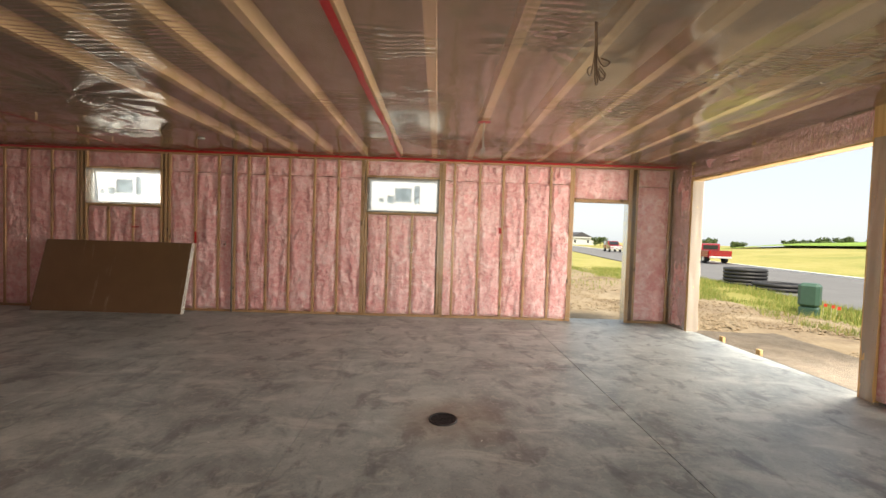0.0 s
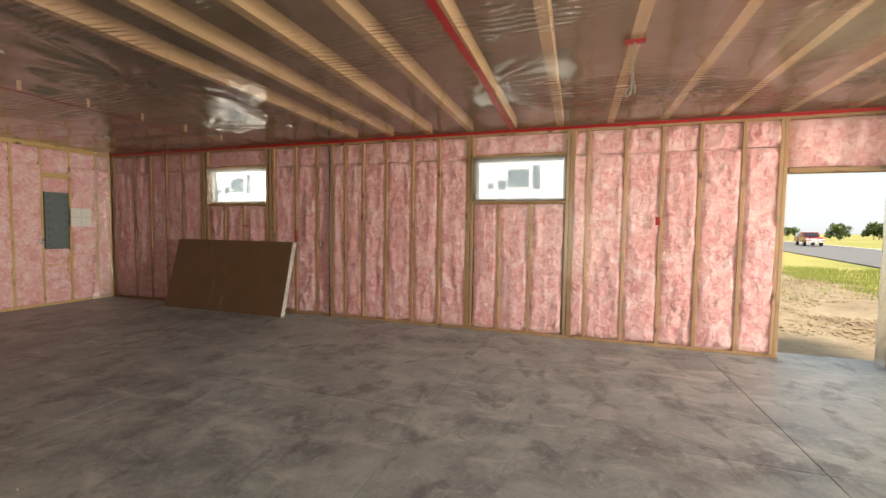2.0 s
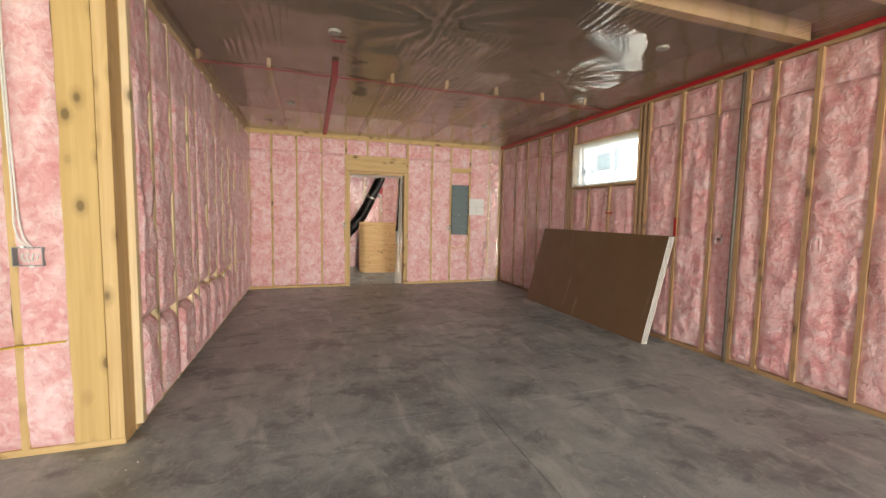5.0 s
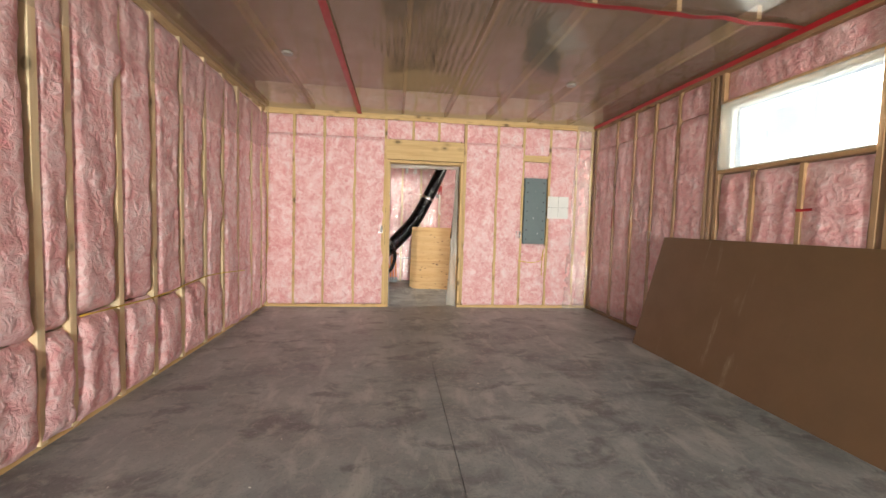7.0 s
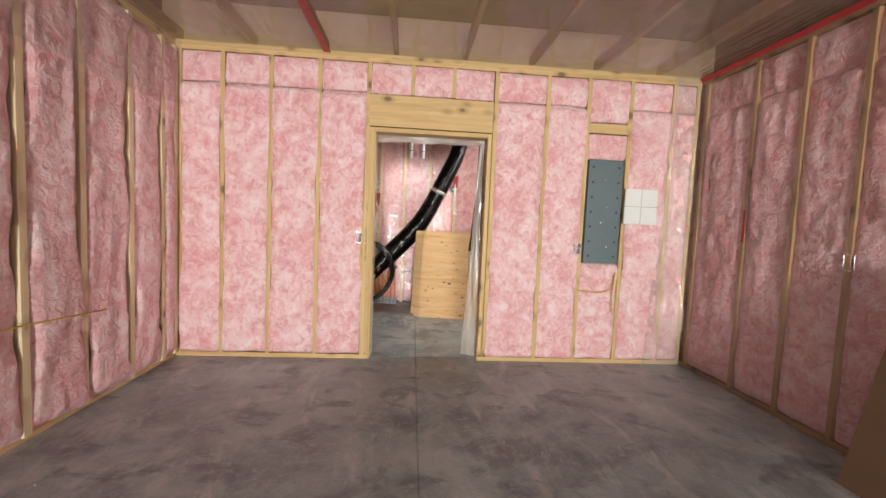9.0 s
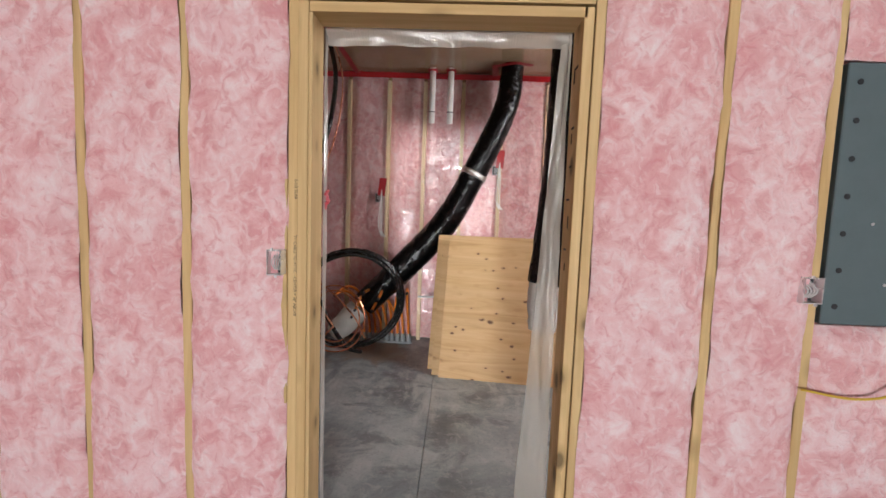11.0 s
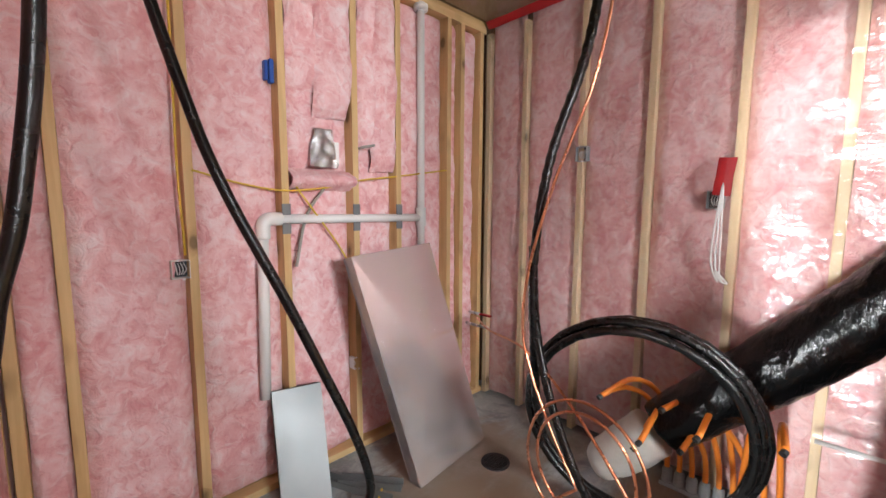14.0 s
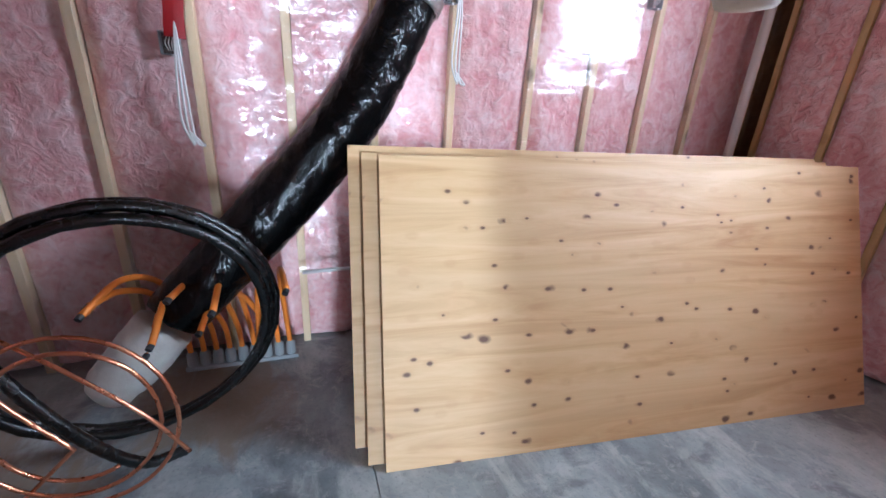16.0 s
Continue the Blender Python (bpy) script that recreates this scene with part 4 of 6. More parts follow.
for x, z in ((-2.66, 1.17), (-3.46, 1.17), (-0.22, 1.17), (-6.79, 1.17)):
    outlet_box(facing(x, Y_FAR - 0.002, z, "-y") @ Matrix.Diagonal((0.55, 1, 1, 1)), STEEL, "small grey steel box fixed beside a stud", False)
outlet_box(facing(X_CORNER + 0.04, 2.035, 1.09, "+x") @ Matrix.Diagonal((1.1, 1, 1, 1)), GREY_BOX, "open grey plastic switch box with bare wires")
outlet_box(facing(X_END + 0.062, 4.012, 1.135, "+x") @ Matrix.Diagonal((0.48, 1, 1, 1)), STEEL, "steel switch box on the doorway stud")
outlet_box(facing(X_END + 0.062, 6.04, 1.11, "+x") @ Matrix.Diagonal((0.6, 1, 1, 1)), STEEL, "steel switch box below the grey panel")
for k, dy in enumerate((0.0, 0.012)):
    tagged(part("cable", tube_bm(spline([(X_CORNER + 0.03, 1.985 + dy, CEIL - 0.1), (X_CORNER + 0.035, 1.975 + dy, 2.2), (X_CORNER + 0.04, 1.99 + dy, 1.5), (X_CORNER + 0.05, 2.0 + dy * 2, 1.22), (X_CORNER + 0.02, 2.04 + dy, 1.13)]), 0.0045, 8), WHITE_PVC, smooth=True), "white electrical cable stapled down the stud", "cable", group="corner cables")
YELLOW = make_plain("yellow_cable_jacket", (0.72, 0.48, 0.05), 0.45)
tagged(part("cable", tube_bm(spline([(X_CORNER + 0.035, 1.2, 0.62), (X_CORNER + 0.045, 1.7, 0.60), (X_CORNER + 0.04, 2.0, 0.62), (X_CORNER + 0.03, 2.17, 0.63)]), 0.005, 6), YELLOW, smooth=True), "yellow electrical cable across the batt", "cable")
tagged(part("cable", tube_bm(spline([(X_END + 0.03, 6.06, 0.72), (X_END + 0.05, 6.25, 0.70), (X_END + 0.05, 6.4, 0.74), (X_END + 0.04, 6.44, 0.9), (X_END + 0.045, 6.42, 0.62), (X_END + 0.045, 6.43, 0.5)]), 0.005, 6), YELLOW, smooth=True), "yellow cable looped under the grey panel", "cable")
tagged(part("cable", tube_bm(spline([(-7.35, Y_SIDE + 0.05, 0.62), (-6.4, Y_SIDE + 0.06, 0.68), (-5.6, Y_SIDE + 0.065, 0.64), (-4.8, Y_SIDE + 0.06, 0.66)]), 0.005, 6), YELLOW, smooth=True), "yellow cable along the batts", "cable")
end.block("blocking", 6.11, 6.48, 2.20, 2.29, d0=-0.05, material=WOOD_Y)
end.block("nailer", 4.005, 4.04, 0.55, 1.46, d0=-0.02, d1=0.004)

# grey electrical panel
panel = thing("electrical_panel", "grey enamelled flush panel with knockouts between studs", "electrical panel", pose(X_END, 6.295, 1.465))
part("body", box_bm(-0.09, 0.006, -0.17, 0.17, -0.49, 0.49, 0.004), GREY_PAINT, panel)
for k in range(7):
    for s in (-1, 1):
        z = -0.42 + 0.14 * k
        part("knockout", tube_bm([(0.004, s * 0.125, z), (0.0085, s * 0.125, z)], 0.011, 12), DARK_STEEL, panel)
for y, z in ((0.0, 0.3), (-0.02, -0.1), (0.05, -0.33), (0.03, 0.05)):
    part("screw", tube_bm([(0.005, y, z), (0.009, y, z)], 0.006, 8), STEEL, panel)
board = thing("backer_board", "white perforated plastic wall plate beside the panel", "wall plate", pose(X_END + 0.05, 6.635, 1.53))
part("plate", box_bm(-0.012, 0.002, -0.16, 0.16, -0.165, 0.165, 0.003), WHITE_PVC, board)
for k in range(13):
    part("perforation", box_bm(0.0015, 0.004, -0.15 + 0.025 * k - 0.004, -0.15 + 0.025 * k + 0.004, -0.003, 0.003), DARK_STEEL, board)
    part("perforation", box_bm(0.0015, 0.004, -0.003, 0.003, -0.152 + 0.0253 * k - 0.004, -0.152 + 0.0253 * k + 0.004), DARK_STEEL, board)
hang("corner_film", [(X_END + 0.02, 6.78, 0.0), (X_END + 0.02, 6.9, CEIL - 0.02), (X_END + 0.06, Y_FAR - 0.05, 0.0), (X_END + 0.02, Y_FAR - 0.03, CEIL - 0.02)], FILM_CORNER, "milky film turned loosely round the wall corner", nu=10, ripple=0.02, seed=9)

tagged(part("conduit", tube_bm([(-3.31, Y_FAR - 0.012, 0.0), (-3.31, Y_FAR - 0.012, CEIL - 0.08)], 0.014, 12), make_plain("dull_conduit", (0.13, 0.105, 0.085), 0.5, vary=0.2), smooth=True), "grey painted conduit rising up the far wall", "conduit")

# leaning drywall
def drywall(k):
    e = thing("drywall_sheet", "brown-backed gypsum sheet leaning on the wall", "drywall", group="leaning drywall sheets")
    x0, x1 = -6.42 + 0.004 * k, -3.965 + 0.006 * k
    hgt, lean = 1.205, math.atan2(0.30, 1.165)
    e.matrix_basis = Matrix.Translation((0, 6.82 + 0.0145 * k, 0)) @ Matrix.Rotation(-lean, 4, "X")
    part("paper_face", box_bm(x0, x1, 0.0, 0.0016, 0.004, hgt), BROWN_PAPER, e)
    part("core", box_bm(x0, x1, 0.002, 0.0125, 0.003, hgt - 0.001, 0.001), GYPSUM, e, "white gypsum edge")
    return e


for k in range(4):
    drywall(k)


# floor drains
def drain(x, y, r, label):
    e = thing("floor_drain", label, "drain", pose(x, y, 0))
    part("rim", tube_bm([(r * math.cos(2 * math.pi * k / 40), r * math.sin(2 * math.pi * k / 40), 0.002) for k in range(40)], 0.008, 8, True), DARK_STEEL, e, "", True)
    part("sump", tube_bm([(0, 0, -0.03), (0, 0, 0.0008)], r, 40), BLACK_HOSE, e)
    for k in range(-4, 5):
        w = math.sqrt(max(0.0, (r - 0.006) ** 2 - (k * r / 4.6) ** 2))
        part("bar", box_bm(-w, w, k * r / 4.6 - 0.0055, k * r / 4.6 + 0.0055, -0.006, 0.005, 0.001), DARK_STEEL, e)
    return e


drain(0.317, 3.21, 0.105, "round cast-iron floor drain in a rusty stain")
drain(-10.284, 3.057, 0.075, "small round iron floor drain")

# wires hanging from the ceiling
def wire_drop(name, x, y, length, material, label, loops, spread, r=0.004):
    e = thing(name, label, "wires", pose(x, y, CEIL - 0.01))
    rnd = random.Random(int(abs(x) * 100))
    for k in range(loops):
        a, b = rnd.uniform(-spread, spread), rnd.uniform(-spread, spread)
        l = length * rnd.uniform(0.75, 1.0)
        part("wire", tube_bm(spline([(a * 0.15, b * 0.15, 0), (a * 0.2 + 0.012 * rnd.uniform(-1, 1), b * 0.2, -l * 0.4), (a * 0.4, b * 0.4, -l * 0.8), (a, b, -l), (a * 1.6, b * 1.4, -l * 0.93), (a * 0.7, b * 0.5, -l * 0.8)], 7), r, 7), material, e, "", True)
    return e


WIRE_GREY = make_plain("grey_wire", (0.36, 0.33, 0.29), 0.5)
WIRE_BROWN = make_plain("brown_wire", (0.13, 0.08, 0.05), 0.5)
wire_drop("ceiling_wires", 0.73, 4.81, 0.42, WIRE_GREY, "pale cables hanging from a taped ceiling hole", 4, 0.045, 0.003)
wire_drop("ceiling_wires", 1.16, 2.62, 0.36, WIRE_BROWN, "looped brown cables hanging from the ceiling", 6, 0.06)
for x, y in ((-6.58, 6.05), (-3.96, 3.62), (-3.3, 6.2), (-6.3, 3.2)):
    e = thing("ceiling_box", "small round white ceiling box behind the film", "ceiling box", pose(x, y, CEIL - 0.018), group="ceiling boxes")
    part("cover", tube_bm([(0, 0, 0.012), (0, 0, -0.004), (0, 0, -0.008)], 0.05, 24, radii=[0.05, 0.05, 0.043]), WIRE_GREY, e, "", False)

# debris on the slab
rnd = random.Random(5)
bm = bmesh.new()
for k in range(150):
    x, y = rnd.uniform(-8, 4), rnd.uniform(0.5, 6.9)
    if x < X_CORNER and y < Y_SIDE + 0.1:
        continue
    s = rnd.uniform(0.002, 0.006) * (2.2 if rnd.random() < 0.05 else 1)
    bmesh.ops.create_cube(bm, size=s, matrix=Matrix.Translation((x, y, s * 0.3)) @ Euler((rnd.random(), rnd.random(), rnd.random() * 6)).to_matrix().to_4x4() @ Matrix.Diagonal((rnd.uniform(0.6, 2.4), 1, 0.6, 1)))
tagged(part("floor_debris", bm, GYPSUM), "white crumbs and chips scattered on the slab", "debris", kind="stuff")

# ---- plant room ----
room_film = tagged(part("wall_film", sheet_bm(Y_SIDE, Y_ROOM, 0.0, CEIL, 90, 56, lambda u, v: Vector((X_ROOM + 0.012 + 0.01 * abs(nz(u * 4, v * 4, 1)) + 0.014 * nz((u + v) * 7, (u - v) * 1.6, 2) * math.exp(-((u - 4.7) ** 2 + (v - 1.2) ** 2) / 0.9), v * 0 + 0, 0)) + Vector((0, u, v))), FILM_ROOM, smooth=True), "glossy wrinkled film over the insulated back wall", "film", kind="structure")
tape([(X_ROOM + 0.03, Y_SIDE + 0.03, zc - 0.012), (X_ROOM + 0.03, Y_ROOM - 0.02, zc - 0.012)], 0.055, (0.75, 0, -0.66))
tape([(-8.45, 3.66, zc), (-10.88, 3.66, zc)], 0.05, (0, 0, -1))
part_c = tagged(part("ceiling_board", box_bm(X_ROOM, X_END - DEPTH, Y_SIDE, Y_ROOM, CEIL + 0.012, CEIL + 0.03), OSB_PALE), "pale plywood ceiling behind film", "ceiling", kind="structure")

room_film.visible_shadow = False

# leaning plywood, three sheets not quite flush
def plywood(name_label, dx, dy, dz, turn=0.0):
    e = thing("plywood_sheet", name_label, "plywood", group="leaning plywood sheets")
    lean = math.atan2(0.44, 1.138)
    yaw = math.atan2(0.27, 2.43) + turn
    e.matrix_basis = Matrix.Translation((-9.93 + dx, 4.61 + dy, 0.0)) @ Matrix.Rotation(radians(90) - yaw, 4, "Z") @ Matrix.Rotation(-lean, 4, "X")
    part("face_veneer", box_bm(0, 2.44, -0.0003, 0.003, 0.002 + dz, 1.22 + dz, 0.0008), PLY, e)
    for k in range(3):
        part("ply", box_bm(0.001, 2.439, 0.0032 + 0.0045 * k, 0.0072 + 0.0045 * k, 0.003 + dz, 1.219 + dz), PLY_EDGE if k % 2 else PLY_EDGE_PALE, e)
    return e


plywood("knotty fir plywood sheet leaning at the front of the stack", 0.0, 0.0, 0.0)
plywood("knotty fir plywood sheet in the middle of the stack", -0.05, -0.06, 0.0, 0.006)
plywood("knotty fir plywood sheet at the back of the stack", -0.12, -0.10, 0.02, -0.008)
plywood("knotty fir plywood sheet behind the stack", -0.155, 0.02, 0.0, 0.0)


# flexible ducts
def duct(points, radii, label, bands=(), wool=None, steps=34, seed=0.0):
    e = thing("flexible_duct", label, "duct")
    line = spline(points, steps)
    n = len(line)
    rr = []
    for i in range(n):
        t = i / (n - 1) * (len(radii) - 1)
        k = min(int(t), len(radii) - 2)
        rr.append(radii[k] + (radii[k + 1] - radii[k]) * (t - k))
    sides = 40
    bm = tube_bm(line, 0.1, sides, radii=rr)
    bm.normal_update()
    bm.verts.ensure_lookup_table()
    push = []
    for i in range(n):
        for k in range(sides):
            a = 2 * math.pi * k / sides
            ca, sa = math.cos(a), math.sin(a)
            crease = 0.5 - abs(nz(i * 0.22 + 2 * ca + seed, 1.6 * ca, 1.6 * sa))
            fine = 0.5 - abs(nz(i * 0.55 + seed, 3.2 * ca, 3.2 * sa + 0.2 * i))
            push.append(0.014 * crease + 0.006 * fine - 0.009 + 0.008 * nz(i * 0.04, ca, sa + seed))
    for v, d in zip(bm.verts[:], push):
        v.co += v.normal * d
    bm.normal_update()
    part("sleeve", bm, BLACK_POLY, e, "shiny black plastic sleeve", True)
    for b in bands:
        i = int(b * (n - 1))
        part("foil_band", tube_bm(line[i:i + 4], 0.1, 28, radii=[r + 0.008 for r in rr[i:i + 4]]), FOIL, e, "strip of silver foil tape", True)
    if wool:
        bm = tube_bm(spline(wool[0], 5), 0.1, 24, radii=[wool[1] * (1 + 0.06 * nz(k * 1.3, seed)) * (1 - 0.25 * (k / (len(wool[0]) * 5 - 5)) ** 3) for k in range((len(wool[0]) - 1) * 5 + 1)])
        for v in bm.verts:
            v.co += Vector((nz(v.co.x * 24, v.co.y * 24, v.co.z * 24), nz(v.co.x * 24 + 3, v.co.y * 24, v.co.z * 24), nz(v.co.x * 24, v.co.y * 24 + 3, v.co.z * 24))) * 0.009
        part("insulation_end", bm, WOOL, e, "white fibre lining poking out", True)
    return e


duct([(-10.66, 5.20, 2.78), (-10.68, 5.14, 2.37), (-10.70, 4.86, 1.74), (-10.68, 4.60, 1.26), (-10.62, 4.22, 0.83), (-10.55, 3.84, 0.44)], [0.105, 0.12, 0.125, 0.135, 0.14, 0.12],
     "fat black flexible duct slanting from ceiling to floor", (0.39,), ([(-10.54, 3.80, 0.40), (-10.505, 3.68, 0.27), (-10.48, 3.57, 0.16)], 0.116))
duct([(-8.80, 5.28, CEIL), (-8.80, 5.27, 2.3), (-8.81, 5.25, 1.7), (-8.83, 5.20, 1.0)], [0.115, 0.11, 0.105, 0.10], "black flexible duct hanging straight from the ceiling", (), ([(-8.83, 5.21, 1.06), (-8.83, 5.20, 0.9), (-8.83, 5.19, 0.74)], 0.094), seed=4)
duct([(-9.72, 5.52, CEIL), (-9.72, 5.52, 2.2), (-9.70, 5.50, 1.66)], [0.11, 0.11, 0.10], "short black flexible duct hanging from the ceiling", (0.55,), ([(-9.70, 5.50, 1.68), (-9.70, 5.50, 1.62)], 0.09), seed=8)
tape([(-10.86, 5.05, zc), (-10.60, 5.02, zc), (-10.50, 5.2, zc), (-10.56, 5.36, zc)], 0.06, (0, 0, -1), "red tape round the duct's ceiling hole")

# PVC stubs in the ceiling
for y in (4.43, 4.61):
    e = thing("pvc_stub", "white plastic pipe stub hanging from the ceiling", "pipe", pose(-10.78, y, 2.25), group="ceiling pipe stubs")
    part("pipe", tube_bm([(0, 0, 0), (0, 0, 0.53)], 0.03, 20), WHITE_PVC, e, "", True)
    part("coupling", tube_bm([(0, 0, 0.1), (0, 0, 0.104), (0, 0, 0.108)], 0.031, 20), DARK_STEEL, e)
    tape([(-10.84, y, zc), (-10.78, y, zc), (-10.70, y, zc)], 0.10, (0, 0, -1), "red tape patch round a pipe stub")

# waste pipe on the side wall
wp = thing("waste_pipe", "white PVC drain pipe strapped across the studs", "pipe")
yp = Y_SIDE - 0.008
part("pipe_run", tube_bm([(-9.33, yp, 1.395), (-10.27, yp, 1.385)], 0.024, 16), WHITE_PVC, wp, "", True)
part("pipe_drop", tube_bm([(-9.28, yp, 1.34), (-9.26, yp, 0.50)], 0.026, 16), WHITE_PVC, wp, "", True)
part("elbow", tube_bm(spline([(-9.28, yp, 1.30), (-9.285, yp, 1.37), (-9.31, yp, 1.395), (-9.37, yp, 1.395)], 5), 0.033, 16), WHITE_PVC, wp, "", True)
part("pipe_riser", tube_bm([(-10.29, yp, 1.1), (-10.29, yp, 2.71)], 0.024, 16), WHITE_PVC, wp, "", True)
part("tee", tube_bm([(-10.29, yp, 1.33), (-10.29, yp, 1.45)], 0.032, 16), WHITE_PVC, wp, "", True)
part("flange", tube_bm([(-10.29, yp, 2.66), (-10.29, yp, 2.694)], 0.045, 16), WHITE_PVC, wp, "", True)
for x in (-9.395, -9.80, -10.105):
    part("nail_plate", box_bm(x - 0.022, x + 0.022, Y_SIDE - 0.002, Y_SIDE + 0.004, 1.32, 1.47, 0.001), STEEL_DULL, wp, "dull steel nail plate")

# wiring and oddments on the side wall
def side_cable(points, label, material=YELLOW, r=0.005):
    return tagged(part("cable", tube_bm(spline([(x, Y_SIDE - 0.005 + d, z) for x, d, z in points], 6), r, 6), material, smooth=True), label, "cable")


side_cable([(-8.95, 0.0, CEIL - 0.1), (-8.945, 0.0, 2.0), (-8.94, 0.01, 1.6), (-8.95, 0.01, 1.25)], "yellow cable running down a stud")
side_cable([(-8.99, 0.02, 1.61), (-9.2, 0.0, 1.56), (-9.39, 0.02, 1.535), (-9.64, 0.0, 1.56), (-9.8, 0.02, 1.6), (-10.1, 0.0, 1.64), (-10.5, 0.02, 1.70)], "yellow cable across the studs")
side_cable([(-9.45, 0.0, 1.56), (-9.55, 0.01, 1.42), (-9.68, 0.0, 1.25), (-9.77, 0.0, 1.1)], "yellow cable drooping behind the pipe")
side_cable([(-10.08, -0.02, CEIL - 0.1), (-10.12, -0.02, 2.15), (-10.02, 0.0, 1.86), (-9.82, 0.01, 1.78)], "grey cable curling between studs", WIRE_GREY, 0.008)
side_cable([(-9.62, -0.02, 1.56), (-9.50, 0.0, 1.40), (-9.44, 0.0, 1.15)], "grey cable behind the pipe", WIRE_GREY, 0.008)
outlet_box(facing(-8.93, Y_SIDE + 0.012, 1.19, "+y") @ Matrix.Diagonal((0.6, 1, 0.8, 1)), WHITE_PVC, "white plastic box on a stud")
outlet_box(facing(-9.79, Y_SIDE + 0.0, 0.54, "+y") @ Matrix.Diagonal((0.45, 1, 0.7, 1)), WHITE_PVC, "small white plate on a stud")
BLUE = make_plain("blue_plastic", (0.03, 0.10, 0.42), 0.4)
e = thing("cable_clip", "blue plastic connector hanging on a stud", "connector", pose(-9.34, Y_SIDE - 0.02, 2.10))
part("body", box_bm(-0.022, 0.0, -0.015, 0.02, -0.06, 0.05, 0.004), BLUE, e)
part("body", box_bm(0.004, 0.022, -0.015, 0.015, -0.05, 0.04, 0.004), BLUE, e)
tray = thing("foil_pocket", "crumpled foil and a paper slip tucked in the batts", "foil", pose(-9.60, Y_SIDE - 0.01, 1.76))
part("foil", sheet_bm(-0.06, 0.05, -0.10, 0.10, 8, 10, lambda u, v: Vector((u * (1.2 - 3 * v), 0.03 * nz(u * 30, v * 30) + 0.01, v))), FOIL, tray, "", True)
part("slip", box_bm(-0.10, -0.05, 0.0, 0.004, -0.08, 0.04), WHITE_PVC, tray)
shelf = part("insulation_flap", sheet_bm(-9.79, -9.42, 0, 1, 16, 8, lambda u, v: Vector((u, Y_SIDE - 0.04 + 0.075 * math.sin(v * math.pi), 1.54 + 0.11 * v + 0.012 * nz(u * 12, v * 5)))), PINK, room_side.empty, "folded flap of insulation", True)
for z, dx in ((0.66, 0.0), (0.58, 0.03)):
    e = thing("water_stub", "small valve stub with a coloured tag near the corner", "valve", pose(-10.80 + dx, Y_SIDE + 0.02, z), group="corner water stubs")
    part("stub", tube_bm([(0, -0.05, 0), (0, 0.06, 0.0)], 0.011, 10), STEEL, e, "", True)
    part("lever", box_bm(-0.012, 0.012, 0.055, 0.16, -0.006, 0.01, 0.003), TAPE if z > 0.6 else WHITE_PVC, e)


# sheet-metal trays leaning on the side wall
def tray_of(name, label, foot_a, foot_b, top_a, top_b, thick, creases, material):
    """A shallow folded tray standing on foot_a-foot_b and leaning to top_a-top_b."""
    a, b, c, d = [Vector(q) for q in (foot_a, foot_b, top_a, top_b)]
    n = (b - a).cross(c - a).normalized()
    if n.y < 0:
        n = -n
    e = thing(name, label, "sheet metal")
    bm = bmesh.new()
    mid = (a + b + c + d) / 4 + n * creases
    va, vb, vc, vd, vm = [bm.verts.new(q) for q in (a, b, c, d, mid)]
    for tri in ((va, vb, vm), (vb, vd, vm), (vd, vc, vm), (vc, va, vm)):
        bm.faces.new(tri)
    part("face", bm, material, e, "", creases == 0.0)
    for p, q, r, _ in ((a, c, -n * thick, 0), (b, d, -n * thick, 0), (c, d, -n * thick, 0), (a, b, -n * thick, 0)):
        bm = bmesh.new()
        v = [bm.verts.new(t) for t in (p, q, q + r, p + r)]
        bm.faces.new(v)
        bmesh.ops.solidify(bm, geom=bm.faces[:], thickness=0.002)
        part("folded_edge", bm, material, e)
    back = [q - n * (thick + 0.02) for q in (a, b, c, d)]
    bm = bmesh.new()
    bm.faces.new([bm.verts.new(back[i]) for i in (0, 1, 3, 2)])
    bmesh.ops.solidify(bm, geom=bm.faces[:], thickness=0.003)
    part("back_sheet", bm, material, e)
    return e


tray_of("metal_tray", "tall galvanized duct half leaning on the studs", (-9.83, 2.93, 0.005), (-10.42, 2.86, 0.005), (-9.632, 2.62, 1.205), (-10.278, 2.50, 1.228), 0.05, 0.03, SHEET_STEEL)
tray_of("metal_tray", "small galvanized duct cap leaning on the wall", (-9.235, 2.62, 0.004), (-9.46, 2.68, 0.004), (-9.274, 2.44, 0.541), (-9.522, 2.47, 0.525), 0.035, 0.0, SHEET_DULL)
for k, (x, y, r, l) in enumerate(((-9.55, 2.62, 25, 0.42), (-9.66, 2.72, 38, 0.34), (-9.60, 2.82, 30, 0.20))):
    e = thing("scrap_channel", "dull metal offcut lying on the floor", "offcut", pose(x, y, 0, 0, 0, r + 90), group="floor offcuts")
    part("web", box_bm(-l / 2, l / 2, -0.03, 0.03, 0.0, 0.003), STEEL_DULL, e)
    part("flange", box_bm(-l / 2, l / 2, -0.03, -0.027, 0.0031, 0.035), STEEL_DULL, e)
    part("flange", box_bm(-l / 2, l / 2, 0.027, 0.03, 0.0031, 0.035), STEEL_DULL, e)
tagged(part("cable", tube_bm(spline([(-8.9, 2.62, 0.006), (-9.2, 2.75, 0.006), (-9.5, 2.9, 0.006), (-9.7, 2.78, 0.006)]), 0.006, 6), YELLOW, smooth=True), "yellow cable lying on the floor", "cable")

